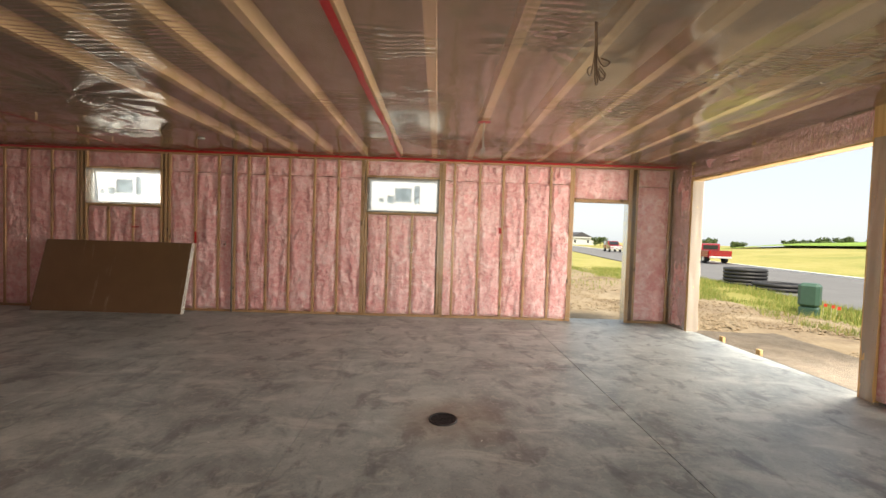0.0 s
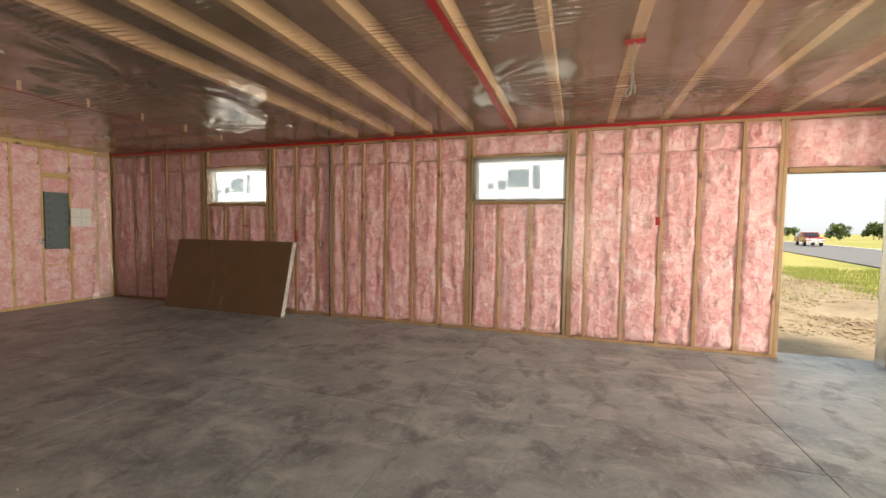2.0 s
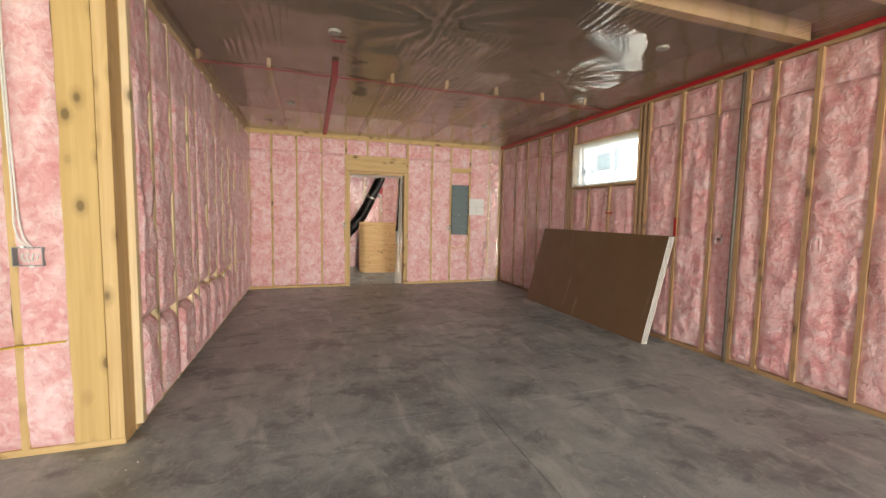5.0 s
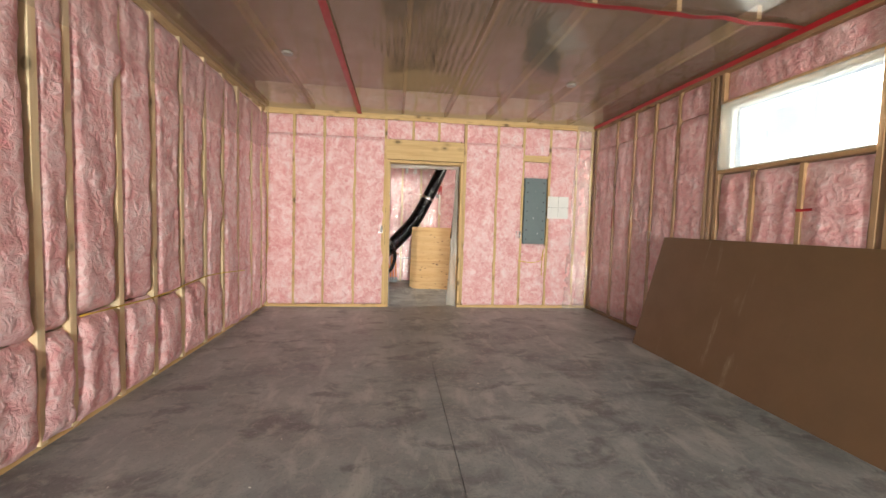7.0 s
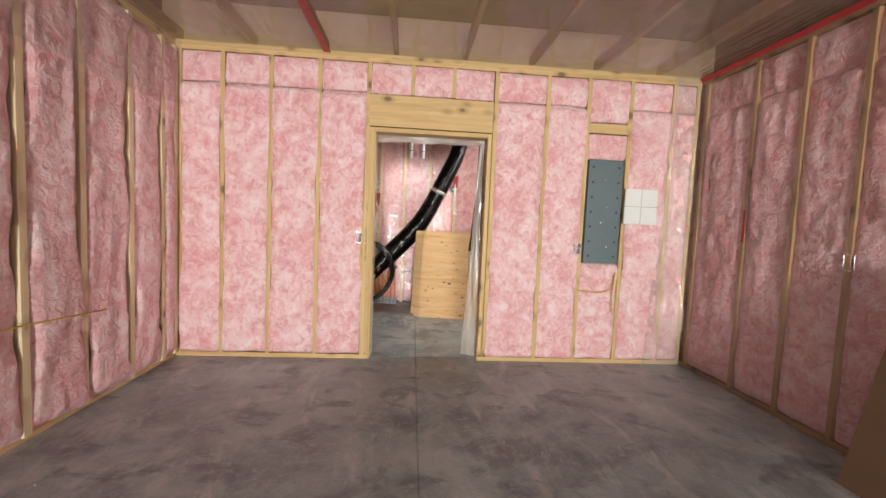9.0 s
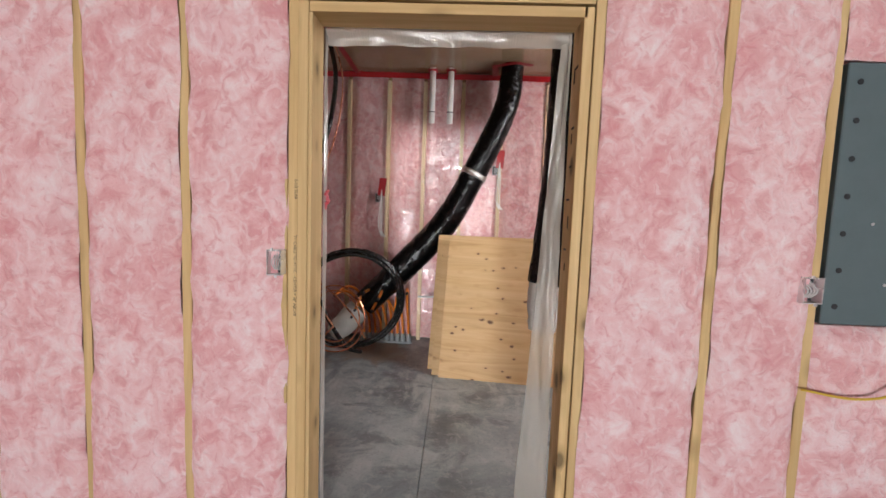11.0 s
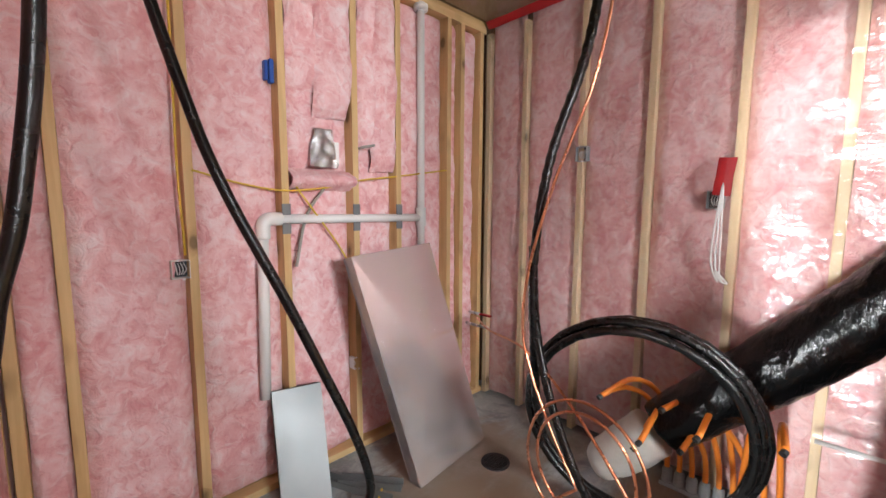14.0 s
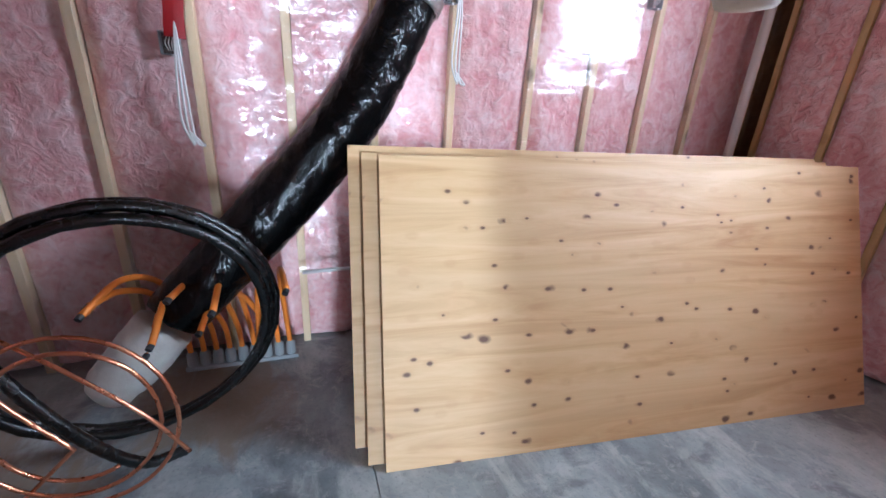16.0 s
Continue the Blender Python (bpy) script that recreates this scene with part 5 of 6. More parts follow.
# black hoses and the hanging coil
def rings(x, y, z, r, turns, tilt, seed):
    out, n = [], 40
    for k in range(int(turns * n) + 1):
        a = -2.6 + 2 * math.pi * k / n
        rr = r * (1 + 0.03 * math.sin(k * 0.11 + seed)) - 0.010 * (k / n)
        p = Vector((0.05 * math.sin(a + seed) + 0.028 * (k / n - turns / 2), rr * math.cos(a), rr * math.sin(a)))
        out.append(Vector((x, y, z)) + Matrix.Rotation(tilt, 3, "Z") @ p)
    return out


coil = thing("hose_coil", "coil of black insulated refrigerant hose hanging above the floor", "hose")
loop = rings(-10.25, 3.80, 0.555, 0.455, 2.9, radians(14), 0)
part("hose", tube_bm(spline([(-10.12, 3.60, CEIL), (-10.06, 3.68, 2.45), (-10.02, 3.65, 2.05), (-9.97, 3.54, 1.65), (-9.96, 3.485, 1.25), (-10.0, 3.47, 0.9), (-10.05, 3.46, 0.6)], 14) + loop, 0.0175, 12, ring=0.003, ring_step=2), BLACK_HOSE, coil, "ribbed black hose", True)
part("hose", tube_bm(spline([(-9.98, 3.465, 1.3), (-10.0, 3.48, 0.95), (-9.99, 3.57, 0.65), (-9.99, 3.70, 0.38), (-10.03, 3.82, 0.19), (-10.12, 3.92, 0.12)], 14), 0.0175, 12, ring=0.0018), BLACK_HOSE, coil, "ribbed black hose", True)
copper = thing("copper_line", "bare copper tube looped through the black coil", "copper tube")
part("tube", tube_bm(spline([(-10.10, 3.64, CEIL), (-10.02, 3.75, 2.4), (-9.98, 3.71, 1.95), (-9.95, 3.57, 1.55), (-9.93, 3.48, 1.2), (-9.94, 3.46, 0.9), (-9.92, 3.60, 0.6), (-9.9, 3.74, 0.40)], 10) + [Vector((-9.92 + 0.01 * math.sin(k * 0.2), 3.74 + (0.27 - 0.0012 * k) * math.cos(-2.2 + k * 0.157), 0.47 + (0.29 - 0.001 * k) * math.sin(-2.2 + k * 0.157))) for k in range(88)], 0.0062, 8), COPPER, copper, "", True)
part("tube", tube_bm(spline([(-10.72, 2.52, 0.66), (-10.4, 2.9, 0.72), (-10.1, 3.35, 0.80), (-9.95, 3.65, 0.72), (-9.9, 3.9, 0.5), (-9.92, 4.0, 0.3)], 10), 0.0062, 8), COPPER, copper, "", True)

loose = thing("loose_hose", "smooth black hose looping down from the ceiling", "hose")
part("hose", tube_bm(spline([(-8.60, 3.20, CEIL), (-8.70, 3.25, 2.1), (-8.784, 3.30, 1.72), (-8.846, 3.35, 1.50), (-8.965, 3.385, 1.225), (-9.05, 3.405, 1.02), (-9.13, 3.425, 0.82), (-9.185, 3.42, 0.66), (-9.19, 3.42, 0.575), (-9.14, 3.42, 0.52), (-9.03, 3.44, 0.52), (-8.86, 3.52, 0.58), (-8.62, 3.72, 0.66), (-8.44, 3.66, 0.95), (-8.47, 3.57, 1.29), (-8.51, 3.57, 1.47), (-8.55, 3.57, 1.8), (-8.56, 3.55, 2.3), (-8.56, 3.5, CEIL)], 10), 0.0135, 12), BLACK_HOSE, loose, "", True)

# floor-heating manifold with orange pipes
manifold = thing("pex_manifold", "grey floor manifold with bent orange heating pipes", "manifold")
for k in range(9):
    y = 3.80 + 0.058 * k
    part("collar", tube_bm([(-10.80, y, 0.0), (-10.80, y, 0.085), (-10.80, y, 0.10)], 0.022, 12, radii=[0.026, 0.024, 0.018]), GREY_BOX, manifold, "grey plastic collar")
    bend = (0.20, 0.28, 0.10, 0.24, 0.16, 0.05, 0.22, 0.02, -0.06)[k]
    top = 0.52 + 0.05 * math.sin(k * 1.7)
    tip = Vector((-10.42 + 0.05 * (k % 3), y - 0.02 - bend * 0.8, top + 0.06 - 0.06 * (k % 4)))
    part("pipe", tube_bm(spline([(-10.80, y, 0.05), (-10.78, y - 0.01, 0.25), (-10.70, y - 0.03 - bend * 0.2, top - 0.05), (-10.55, y - 0.03 - bend * 0.5, top + 0.05), tip], 8), 0.013, 10), ORANGE, manifold, "bright orange plastic pipe", True)
    part("plug", tube_bm([tip, tip + Vector((0.018, -0.006, -0.008))], 0.0125, 10), DARK_STEEL, manifold)
part("rail", box_bm(-10.83, -10.77, 3.77, 4.30, 0.0, 0.022, 0.003), GREY_BOX, manifold)
tagged(part("tie_bar", tube_bm([(-10.76, 4.35, 0.50), (-10.72, 4.9, 0.53)], 0.010, 8), WHITE_PVC, smooth=True), "pale plastic rod behind the manifold", "rod")

# tagged boxes on the back wall
def tagged_box(y, z, flag):
    e = outlet_box(facing(X_ROOM + 0.032, y, z, "+x") @ Matrix.Diagonal((0.6, 1, 0.9, 1)), GREY_BOX, "grey box with taped white cables on the back wall")
    if flag:
        tape([(X_ROOM + 0.045, y + 0.03, z + 0.02), (X_ROOM + 0.05, y + 0.04, z + 0.11), (X_ROOM + 0.045, y + 0.045, z + 0.2)], 0.075, (1, 0, 0), "red tape flag over a wall box", wob=0.01, seed=y)
        for k in range(3):
            tagged(part("cable", tube_bm(spline([(X_ROOM + 0.05, y + 0.035, z + 0.08), (X_ROOM + 0.07, y + 0.02 + 0.012 * k, z - 0.1), (X_ROOM + 0.06, y + 0.01 + 0.02 * k, z - 0.3 - 0.03 * k), (X_ROOM + 0.06, y + 0.045 + 0.02 * k, z - 0.40), (X_ROOM + 0.06, y + 0.03, z - 0.34)], 6), 0.0045, 6), WHITE_PVC, smooth=True), "white cable end dangling from a box", "cable", group="dangling cables")


tagged_box(3.90, 1.50, True)
tagged_box(5.10, 1.82, True)
tagged_box(3.19, 1.78, False)
tagged_box(6.32, 1.93, False)
tagged(part("vent_pipe", tube_bm([(X_ROOM + 0.09, 7.12, 0.0), (X_ROOM + 0.09, 7.12, CEIL)], 0.028, 16), WHITE_PVC, smooth=True), "white plastic vent pipe in the far corner", "pipe")

# plastic hanging in the doorway
hang("doorway_film", [(-8.384, DW0 + 0.003, 0.0), (-8.384, DW0 + 0.003, DWH), (-8.412, DW0 + 0.012, 0.0), (-8.416, DW0 + 0.008, DWH)], FILM_JAMB, "milky plastic hanging along the doorway edge", ripple=0.007, seed=1)
hang("doorway_film", [(-8.45, DW1 - 0.13, 0.0), (-8.42, DW1 - 0.035, DWH), (-8.388, DW1 - 0.004, 0.0), (-8.388, DW1 - 0.004, DWH)], FILM_DOOR, "crumpled milky plastic hanging along the doorway edge", nu=10, nv=60, ripple=0.026, seed=6)
hang("doorway_film", [(-8.392, DW0, DWH + 0.02), (-8.392, DW1, DWH + 0.02), (-8.42, DW0, DWH - 0.055), (-8.42, DW1, DWH - 0.045)], FILM_DOOR, "milky plastic along the top of the doorway", nu=5, nv=40, ripple=0.022, seed=8)
hang("red_tape_flag", [(-8.388, 4.145, 1.345), (-8.390, 4.145, 1.42), (-8.424, 4.152, 1.38), (-8.412, 4.150, 1.44)], TAPE, "crumpled red tape stuck on the doorway plastic", "tape", 8, 8, 0.010, 3)

# pencilled notes on the framing
INK = mat("ink", (0.03, 0.025, 0.02), 0.8)
def note(text, m, size, parent, label):
    c = bpy.data.curves.new("note", "FONT")
    c.body, c.size, c.extrude = text, size, 0.0003
    tmp = bpy.data.objects.new("note", c)
    scene.collection.objects.link(tmp)
    me = bpy.data.meshes.new_from_object(tmp.evaluated_get(bpy.context.evaluated_depsgraph_get()))
    bpy.data.objects.remove(tmp)
    me.materials.append(INK)
    ob = new("handwriting", me)
    ob.matrix_basis = m
    ob.parent = parent
    ob["label"] = label
    return ob


down = Matrix(((0, 0, 1, 0), (0, 1, 0, 0), (-1, 0, 0, 0), (0, 0, 0, 1)))
note("5-1/2 SLAB", Matrix.Translation((X_END + 0.0015, 4.068, 1.46)) @ down, 0.017, end.empty, "handwritten note in ink on the stud")
note("TV CABLE TO ATTIC - CENTER + 30\" ABOVE", Matrix.Translation((X_END + 0.0015, 4.066, 1.24)) @ down, 0.0165, end.empty, "handwritten note in ink on the stud")

for k, (x, z, w, h) in enumerate(((-8.31, 1.93, 0.045, 0.008), (-8.33, 1.90, 0.01, 0.05), (-8.31, 1.70, 0.035, 0.008), (-8.32, 1.66, 0.008, 0.04), (-8.31, 1.55, 0.03, 0.008), (-8.32, 1.42, 0.04, 0.008), (-8.30, 1.33, 0.008, 0.05), (-8.32, 1.22, 0.03, 0.008), (-8.31, 1.15, 0.008, 0.03))):
    end.block("pencil_mark", DW1 - 0.0012, DW1 + 0.0005, z - h / 2, z + h / 2, x - w / 2 - X_END, x + w / 2 - X_END, INK, 0)

# ---- outdoors ----
def lay(name, label, corners, z, material, thick=0.05, kind="structure"):
    bm = bmesh.new()
    bm.faces.new([bm.verts.new((x, y, z)) for x, y in corners])
    r = bmesh.ops.extrude_face_region(bm, geom=bm.faces[:])
    bmesh.ops.translate(bm, vec=(0, 0, -thick), verts=[g for g in r["geom"] if isinstance(g, bmesh.types.BMVert)])
    bmesh.ops.recalc_face_normals(bm, faces=bm.faces[:])
    return tagged(part(name, bm, material), label, "ground", kind=kind)


GZ = -0.35
def rough(name, label, x0, x1, y0, y1, z, material, amp):
    return tagged(part(name, sheet_bm(x0, x1, y0, y1, 60, 80, lambda x, y: Vector((x, y, z + amp * nz(x * 0.9, y * 0.9) + amp * 0.5 * nz(x * 3, y * 3, 4)))), material, smooth=True), label, "ground", kind="structure")


rough("dirt_strip", "bare trampled yellow dirt round the building", X_RIGHT + 0.15, 9.3, -8, 40, GZ + 0.06, DIRT, 0.05)
rough("dirt_strip", "bare trampled yellow dirt behind the building", -14, X_RIGHT + 0.5, Y_FAR + 0.2, 40, GZ + 0.07, DIRT, 0.05)
rough("gravel_strip", "grey gravel beside the garage slab", X_RIGHT + 0.15, 6.6, -8, 7.6, GZ + 0.15, GRAVEL, 0.03)
def road_x(y, off):
    return 12.4 + off + 0.19 * (y - 12)
lay("road", "pale grey asphalt road", [(road_x(-60, 0), -60), (road_x(-60, 10.2), -60), (road_x(260, 10.2), 260), (road_x(260, 0), 260)], GZ + 0.03, ASPHALT)
lay("kerb", "white concrete kerb along the road", [(road_x(-60, 10.2), -60), (road_x(-60, 10.6), -60), (road_x(260, 10.6), 260), (road_x(260, 10.2), 260)], GZ + 0.13, GYPSUM, 0.15)
rise = lambda x, y: GZ + 0.05 + max(0.0, (x - road_x(y, 11))) * 0.082 * (1 if y < 60 else max(0, 1 - (y - 60) / 60)) + 0.2 * nz(x * 0.05, y * 0.05)
tagged(part("meadow", sheet_bm(25, 160, -40, 200, 60, 80, lambda x, y: Vector((max(x, road_x(y, 10.6)), y, rise(max(x, road_x(y, 10.6)), y)))), MEADOW, smooth=True), "dry meadow rising beyond the road", "ground", kind="structure")
tagged(part("crop_field", sheet_bm(52, 170, -40, 75, 40, 40, lambda x, y: Vector((x, y, rise(x, y) + 0.3 + 0.5 * nz(x * 0.06, y * 0.06)))), GREEN, smooth=True), "green crop on the rise", "ground", kind="structure")


def clods(name, label, count, x0, x1, y0, y1, z, seed, material):
    """Lumps of trampled soil, each a squashed, uneven eight-sided stone."""
    rnd = random.Random(seed)
    v, f = [], []
    for k in range(count):
        x, y = rnd.uniform(x0, x1), rnd.uniform(y0, y1)
        if nz(x * 0.5, y * 0.5, seed) < -0.05:
            continue
        r = 0.012 + 0.05 * rnd.random() ** 3
        i = len(v)
        v += [(x + r * dx * rnd.uniform(0.6, 1.3), y + r * dy * rnd.uniform(0.6, 1.3), z + r * dz * rnd.uniform(0.3, 0.8)) for dx, dy, dz in ((1, 0, 0), (0, 1, 0), (-1, 0, 0), (0, -1, 0), (0, 0, 1), (0, 0, -1))]
        f += [(i + a, i + (a + 1) % 4, i + 4) for a in range(4)] + [(i + (a + 1) % 4, i + a, i + 5) for a in range(4)]
    me = bpy.data.meshes.new(name)
    me.from_pydata(v, [], f)
    me.materials.append(material)
    return tagged(new(name, me), label, "soil", kind="stuff")


clods("soil_clods", "dry clods of earth on the trampled ground", 9000, 4.6, 9.6, 3.5, 14, GZ + 0.07, 21, DIRT)
clods("soil_clods", "dry clods of earth outside the back door", 9000, 0.5, 9.0, 7.6, 20, GZ + 0.08, 22, DIRT)


def blades(name, label, count, x0, x1, y0, y1, z, h, seed, materials, skip=None):
    rnd = random.Random(seed)
    v, f = [], []
    for k in range(count):
        x, y = rnd.uniform(x0, x1), rnd.uniform(y0, y1)
        if nz(x * 0.8, y * 0.8, seed) < -0.15 or (skip and skip(x, y)):
            continue
        a, hh, w = rnd.uniform(0, 6.28), h * rnd.uniform(0.4, 1.2), 0.006 + 0.006 * rnd.random()
        dx, dy, lx, ly = math.cos(a) * w, math.sin(a) * w, rnd.uniform(-0.35, 0.35) * hh, rnd.uniform(-0.35, 0.35) * hh
        i = len(v)
        v += [(x - dx, y - dy, z), (x + dx, y + dy, z), (x + lx, y + ly, z + hh)]
        f.append((i, i + 1, i + 2))
    me = bpy.data.meshes.new(name)
    me.from_pydata(v, [], f)
    me.materials.append(materials)
    return tagged(new(name, me), label, "grass", kind="stuff")


GRASS = mat("grass_blades", (0.2, 0.26, 0.06), 0.8)
_g = node(GRASS, "NewGeometry")
colour(GRASS, ramp(GRASS, _g.outputs["Random Per Island"], [(0.0, (0.14, 0.22, 0.035)), (0.6, (0.28, 0.32, 0.07)), (1.0, (0.46, 0.38, 0.15))]))
blades("verge_grass", "long green and straw-coloured verge grass", 42000, 8.2, 14.5, 6, 26, GZ + 0.03, 0.20, 3, GRASS, lambda x, y: x > road_x(y, -0.2) or x < 8.3 + 1.2 * nz(y * 0.4, 2))
blades("weed_patches", "thin weeds growing in the dirt", 5000, -3, 9, 14, 34, GZ + 0.08, 0.18, 9, GRASS)

rnd = random.Random(8)
FLOWER = make_plain("red_flower", (0.6, 0.05, 0.02), 0.6)
for k in range(7):
    e = thing("red_flag", "small red marker flag in the verge grass", "flag", pose(9.8 + rnd.uniform(0, 1.6), 8.4 + rnd.uniform(0, 2.0), GZ + 0.02), group="marker flags")
    part("stem", tube_bm([(0, 0, 0), (0, 0, 0.34)], 0.004, 6), STEEL, e)
    part("flag", sheet_bm(0, 0.09, 0.26, 0.34, 3, 2, lambda u, v: Vector((u, 0.01 * math.sin(u * 40), v))), FLOWER, e)

# green utility cabinet
GREEN_PAINT = make_plain("green_enamel", (0.05, 0.12, 0.085), 0.5)
e = thing("utility_cabinet", "green plastic utility pedestal in the grass", "utility box", pose(9.72, 10.25, GZ - 0.02, 0, 0, 38))
part("base", box_bm(-0.19, 0.19, -0.19, 0.19, 0, 0.30, 0.03), GREEN_PAINT, e)
part("hood", box_bm(-0.21, 0.21, -0.21, 0.21, 0.301, 0.90, 0.07), GREEN_PAINT, e)

# coiled drain pipe
PIPE = make_plain("black_drain_pipe", (0.03, 0.03, 0.032), 0.55)
def pipe_roll(x, y, r, levels, label):
    e = thing("drain_pipe_roll", label, "pipe roll", pose(x, y, GZ + 0.05), group="drain pipe rolls")
    for k in range(levels):
        for q in (r, r - 0.13):
            part("turn", tube_bm([(q * math.cos(2 * math.pi * i / 96), q * math.sin(2 * math.pi * i / 96), 0.075 + 0.15 * k) for i in range(96)], 0.066, 8, True, ring=0.012), PIPE, e, "", True)
    return e


pipe_roll(13.9, 17.9, 0.74, 5, "tall roll of black corrugated drain pipe")
pipe_roll(13.9, 16.1, 0.8, 2, "low roll of black corrugated drain pipe")


# pickup trucks
RED_PAINT = make_plain("red_car_paint", (0.30, 0.012, 0.02), 0.25, vary=0.05, coat=0.6)
TYRE = make_plain("tyre_rubber", (0.02, 0.02, 0.02), 0.8)
CAR_GLASS = mat("dark_car_glass", (0.02, 0.025, 0.03), 0.05)
LAMP_RED = make_plain("tail_lamp", (0.4, 0.01, 0.01), 0.2)
def profile(points, y0, y1):
    bm = bmesh.new()
    a = [bm.verts.new((x, y0, z)) for x, z in points]
    b = [bm.verts.new((x, y1, z)) for x, z in points]
    n = len(points)
    bm.faces.new(a[::-1]), bm.faces.new(b)
    for i in range(n):
        bm.faces.new((a[i], a[(i + 1) % n], b[(i + 1) % n], b[i]))
    bmesh.ops.recalc_face_normals(bm, faces=bm.faces[:])
    bmesh.ops.bevel(bm, geom=[q for q in bm.edges if q.calc_length() > 0.3], offset=0.04, segments=2, affect="EDGES")
    return bm


def pickup(m, paint, label, cap=False):
    e = thing("pickup_truck", label, "pickup truck", m)
    part("body", profile([(-2.8, 0.55), (-1.95, 0.55), (-1.9, 0.45), (1.6, 0.45), (1.7, 0.55), (2.75, 0.55), (2.8, 0.95), (2.6, 1.12), (1.25, 1.18), (-0.9, 1.18), (-0.95, 0.75), (-2.7, 0.75), (-2.72, 1.18), (-2.8, 1.18)] if not cap else [(-2.8, 0.5), (2.75, 0.5), (2.8, 0.95), (2.6, 1.12), (1.25, 1.18), (-2.8, 1.18)], -0.95, 0.95), paint, e)
    for s in (-1, 1):
        part("bed_side", box_bm(-2.75, -0.95, s * 0.95 - 0.05, s * 0.95 + 0.05, 0.55, 1.19, 0.03), paint, e)
    part("cab", profile([(-0.9, 1.18), (1.2, 1.18), (0.55, 1.78), (0.3, 1.85), (-0.6, 1.85), (-0.85, 1.75)], -0.85, 0.85), paint, e)
    for s in (-1, 1):
        part("side_window", profile([(-0.75, 1.25), (0.95, 1.25), (0.45, 1.72), (-0.65, 1.72)], s * 0.86 - 0.012, s * 0.86 + 0.012), CAR_GLASS, e)
    part("windscreen", profile([(1.16, 1.26), (1.20, 1.26), (0.64, 1.77), (0.60, 1.75)], -0.72, 0.72), CAR_GLASS, e)
    part("rear_window", box_bm(-0.915, -0.88, -0.65, 0.65, 1.28, 1.68, 0.01), CAR_GLASS, e)
    part("bumper", box_bm(-2.95, -2.8, -0.9, 0.9, 0.48, 0.66, 0.03), STEEL, e, "chrome bumper")
    part("bumper", box_bm(2.75, 2.92, -0.9, 0.9, 0.46, 0.68, 0.03), STEEL, e, "chrome bumper")
    part("grille", box_bm(2.76, 2.83, -0.55, 0.55, 0.72, 1.0, 0.02), STEEL, e)
    for s in (-1, 1):
        part("tail_lamp", box_bm(-2.83, -2.75, s * 0.88 - 0.08, s * 0.88 + 0.08, 0.85, 1.15, 0.02), LAMP_RED, e)
        part("headlight", box_bm(2.68, 2.82, s * 0.76 - 0.16, s * 0.76 + 0.16, 0.78, 0.98, 0.03), GYPSUM, e)
        for x in (-1.75, 1.75):
            w = part("wheel", tube_bm([(x, s * 0.72, 0.4), (x, s * 0.98, 0.4)], 0.4, 24), TYRE, e)
            part("rim", tube_bm([(x, s * 0.982, 0.4), (x, s * 0.995, 0.4)], 0.23, 16), STEEL, w)
    if cap:
        part("bed_cap", profile([(-2.75, 1.19), (-0.92, 1.19), (-0.95, 1.8), (-2.5, 1.76)], -0.9, 0.9), GYPSUM, e, "white bed cap")
    return e


along = math.degrees(math.atan2(1.0, 0.19))
pickup(pose(26.6, 39.6, GZ + 0.08, 0, 0, along), RED_PAINT, "dark red pickup truck parked on the road")
pickup(pose(30.5, 70.0, GZ + 0.08, 0, 0, along + 180), RED_PAINT, "red pickup truck with a white bed cap on the road", True)

# far houses, pole and trees
SIDING = make_plain("pale_siding", (0.62, 0.64, 0.66), 0.7)
ROOFING = make_plain("dark_shingle", (0.07, 0.07, 0.08), 0.9)
def house(x, y, w, d, h, rz, label):
    e = thing("house", label, "house", pose(x, y, GZ, 0, 0, rz))
    part("wall", box_bm(-w / 2, w / 2, -d / 2, d / 2, 0, h), SIDING, e)
    bm = bmesh.new()
    a = [bm.verts.new((sx * (w / 2 + 0.4), -d / 2 - 0.4, z)) for sx, z in ((-1, h), (1, h), (0, h + w * 0.22))]
    b = [bm.verts.new((sx * (w / 2 + 0.4), d / 2 + 0.4, z)) for sx, z in ((-1, h), (1, h), (0, h + w * 0.22))]
    bm.faces.new(a[::-1]), bm.faces.new(b)
    for i in range(3):
        bm.faces.new((a[i], a[(i + 1) % 3], b[(i + 1) % 3], b[i]))
    bmesh.ops.recalc_face_normals(bm, faces=bm.faces[:])
    part("roof", bm, ROOFING, e)
    part("gable", box_bm(-w * 0.36, w * 0.36, -d / 2 - 0.42, -d / 2 - 0.41, h + 0.1, h + w * 0.05), SIDING, e)
    for k in (-1, 1):
        wn = part("window", box_bm(k * w * 0.25 - 0.5, k * w * 0.25 + 0.5, -d / 2 - 0.06, -d / 2, 0.9, 2.2), CAR_GLASS, e)
        part("frame", box_bm(k * w * 0.25 - 0.6, k * w * 0.25 + 0.6, -d / 2 - 0.04, -d / 2 - 0.01, 0.8, 2.3), GYPSUM, wn)
    return e


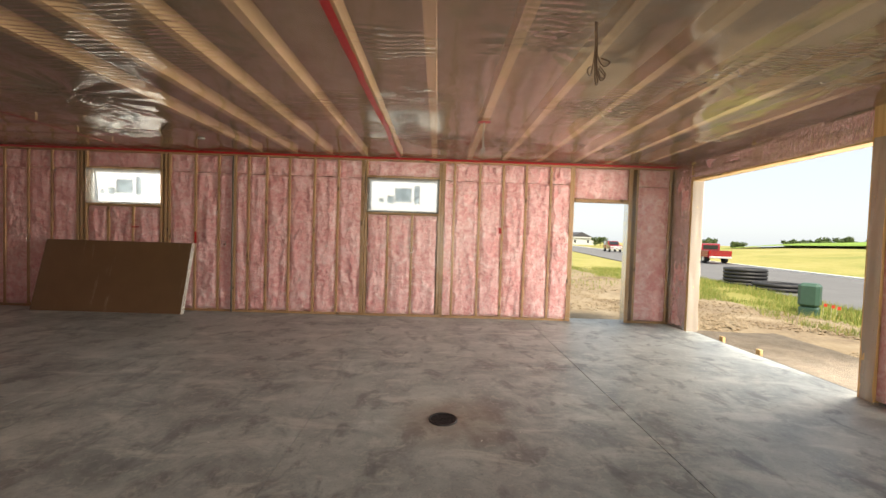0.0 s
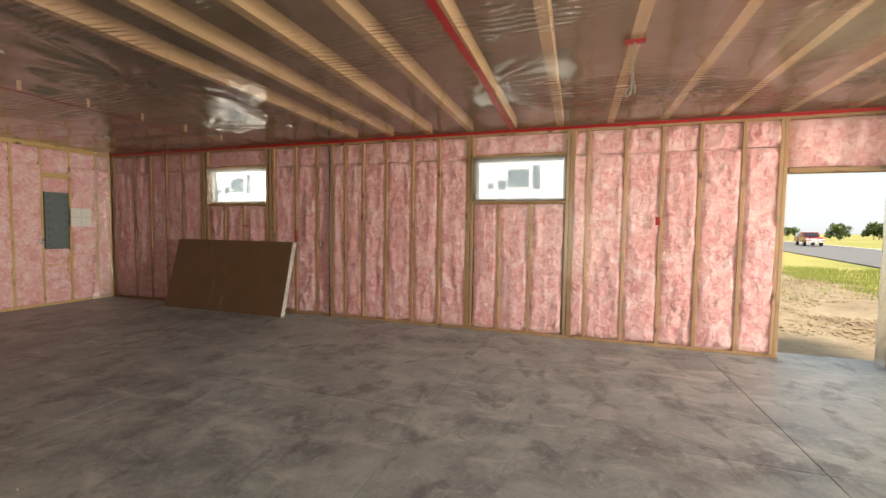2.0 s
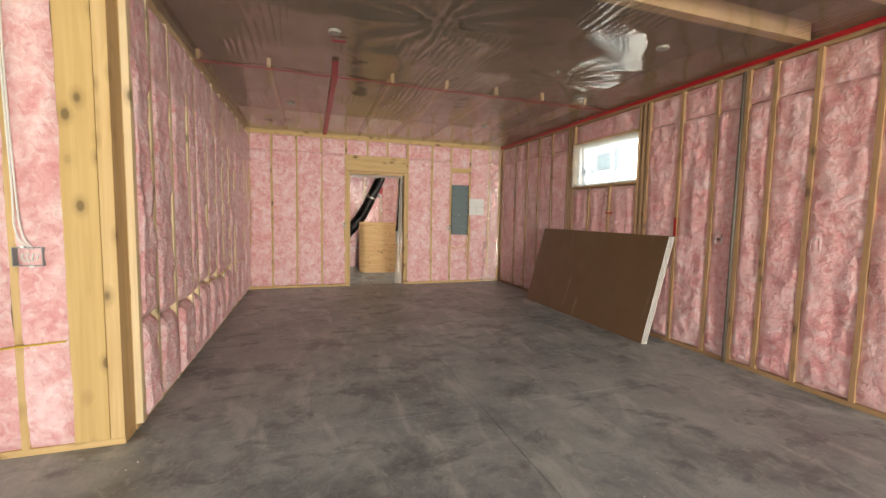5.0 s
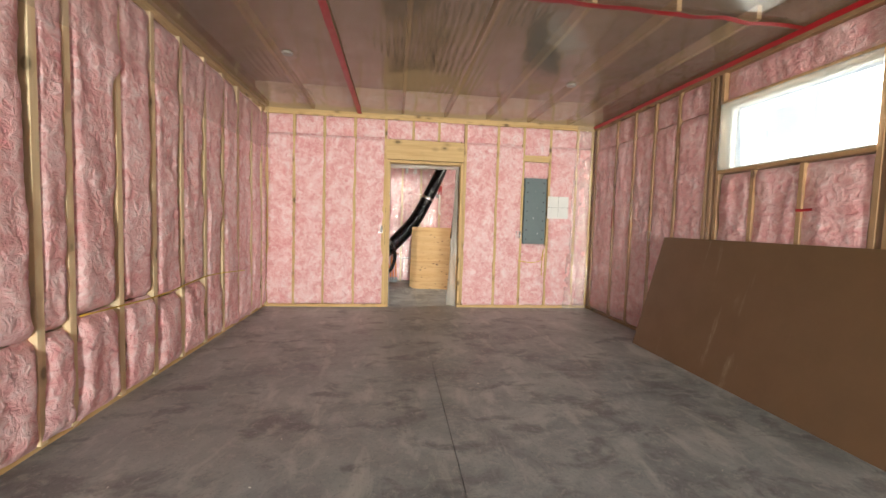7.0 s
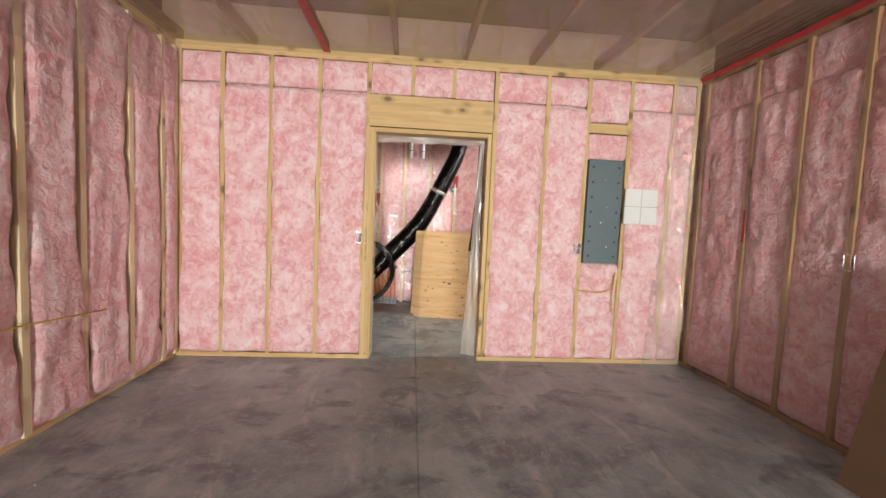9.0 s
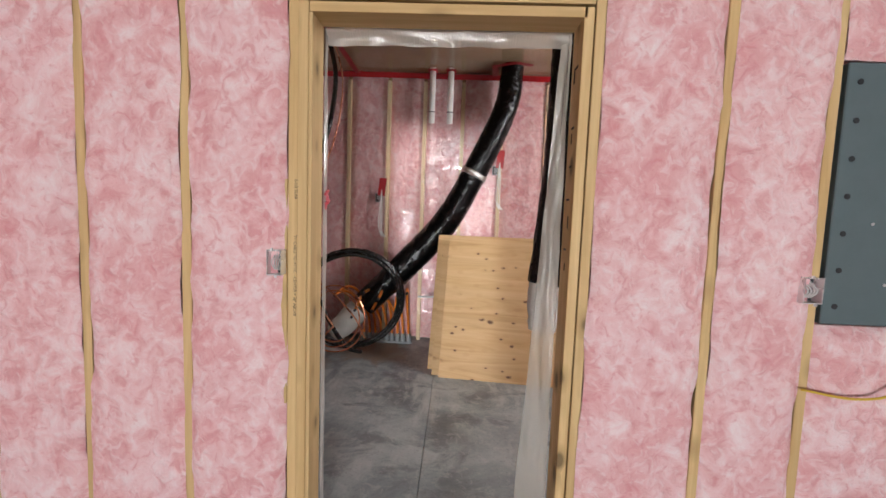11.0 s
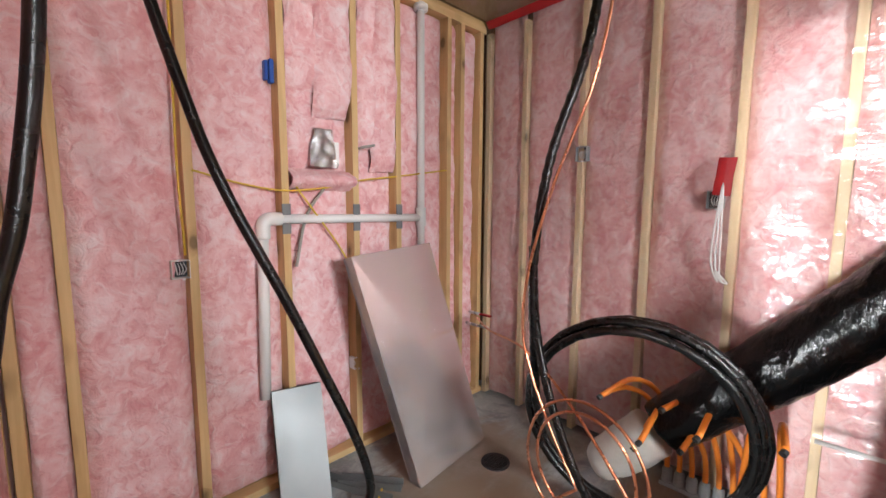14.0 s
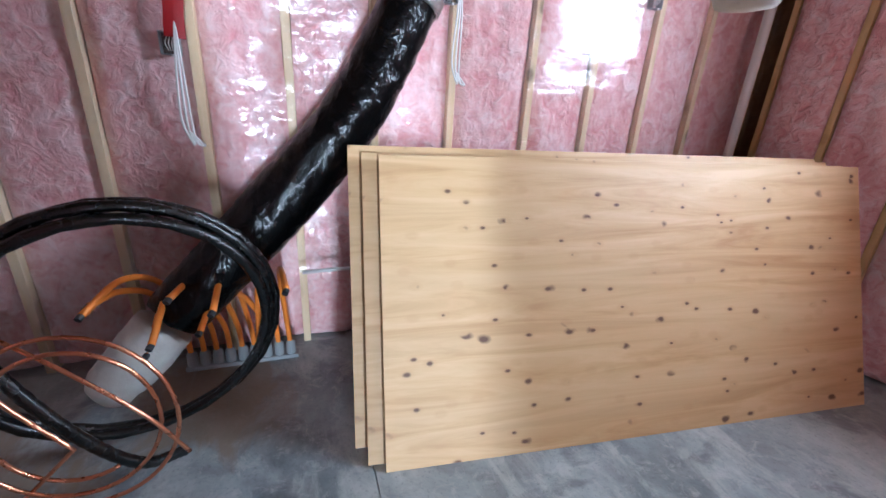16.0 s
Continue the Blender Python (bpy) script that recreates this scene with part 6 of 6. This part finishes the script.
house(66, 196, 13, 15, 3.0, 10, "white house with a dark gabled roof far off")
house(50, 205, 12, 13, 2.6, 80, "low pale house with a dark roof far off")
tagged(part("utility_pole", tube_bm([(24, 130, GZ), (24, 130, 9)], 0.13, 10), WOOD), "thin wooden utility pole beside the road", "pole")
LEAF = mat("leaves", (0.06, 0.1, 0.03), 0.8)
colour(LEAF, ramp(LEAF, node(LEAF, "NewGeometry").outputs["Random Per Island"], [(0.0, (0.05, 0.085, 0.03)), (1.0, (0.13, 0.18, 0.07))]))
def tree(x, y, z, h, seed):
    rnd = random.Random(seed)
    e = thing("tree", "distant green broadleaf tree", "tree", pose(x, y, z), group="far trees")
    part("trunk", tube_bm([(0, 0, 0), (0.1, 0, h * 0.3), (0.2, 0.1, h * 0.6)], 0.2, 8, radii=[0.035 * h, 0.025 * h, 0.01 * h]), WOOD, e)
    v, f = [], []
    clumps = [(rnd.gauss(0, h * 0.22), rnd.gauss(0, h * 0.22), h * rnd.uniform(0.35, 0.9), h * rnd.uniform(0.10, 0.2)) for k in range(16)]
    for cx, cy, cz, r in clumps:
        for k in range(110):
            d = Vector((rnd.gauss(0, 1), rnd.gauss(0, 1), rnd.gauss(0, 0.8))).normalized() * r * rnd.uniform(0.6, 1.1)
            c = Vector((cx, cy, cz)) + d
            s = h * 0.07
            i = len(v)
            v += [tuple(c + Vector((rnd.uniform(-s, s), rnd.uniform(-s, s), rnd.uniform(-s, s)))) for q in range(3)]
            f.append((i, i + 1, i + 2))
    me = bpy.data.meshes.new("crown")
    me.from_pydata(v, [], f)
    me.materials.append(LEAF)
    c = new("crown", me)
    c.parent = e
    return e


trees = [tree(0, 0, -50, 4.2 + 1.1 * k, k) for k in range(3)]
rnd = random.Random(12)
for k in range(46):
    a = radians(rnd.uniform(22, 88)) if k < 34 else radians(rnd.uniform(88, 100))
    d = rnd.uniform(150, 195)
    x, y = d * math.cos(a), d * math.sin(a)
    k2 = min(1.0, 154 / max(x, 1), 194 / max(y, 1))
    x, y = x * k2, y * k2
    z = rise(x, y) if x > road_x(y, 11) else GZ
    copy_thing(trees[k % 3], pose(x, y, z - 0.9, 0, 0, rnd.uniform(0, 360)))
for t in trees:
    for c in t.children:
        bpy.data.objects.remove(c)
    bpy.data.objects.remove(t)
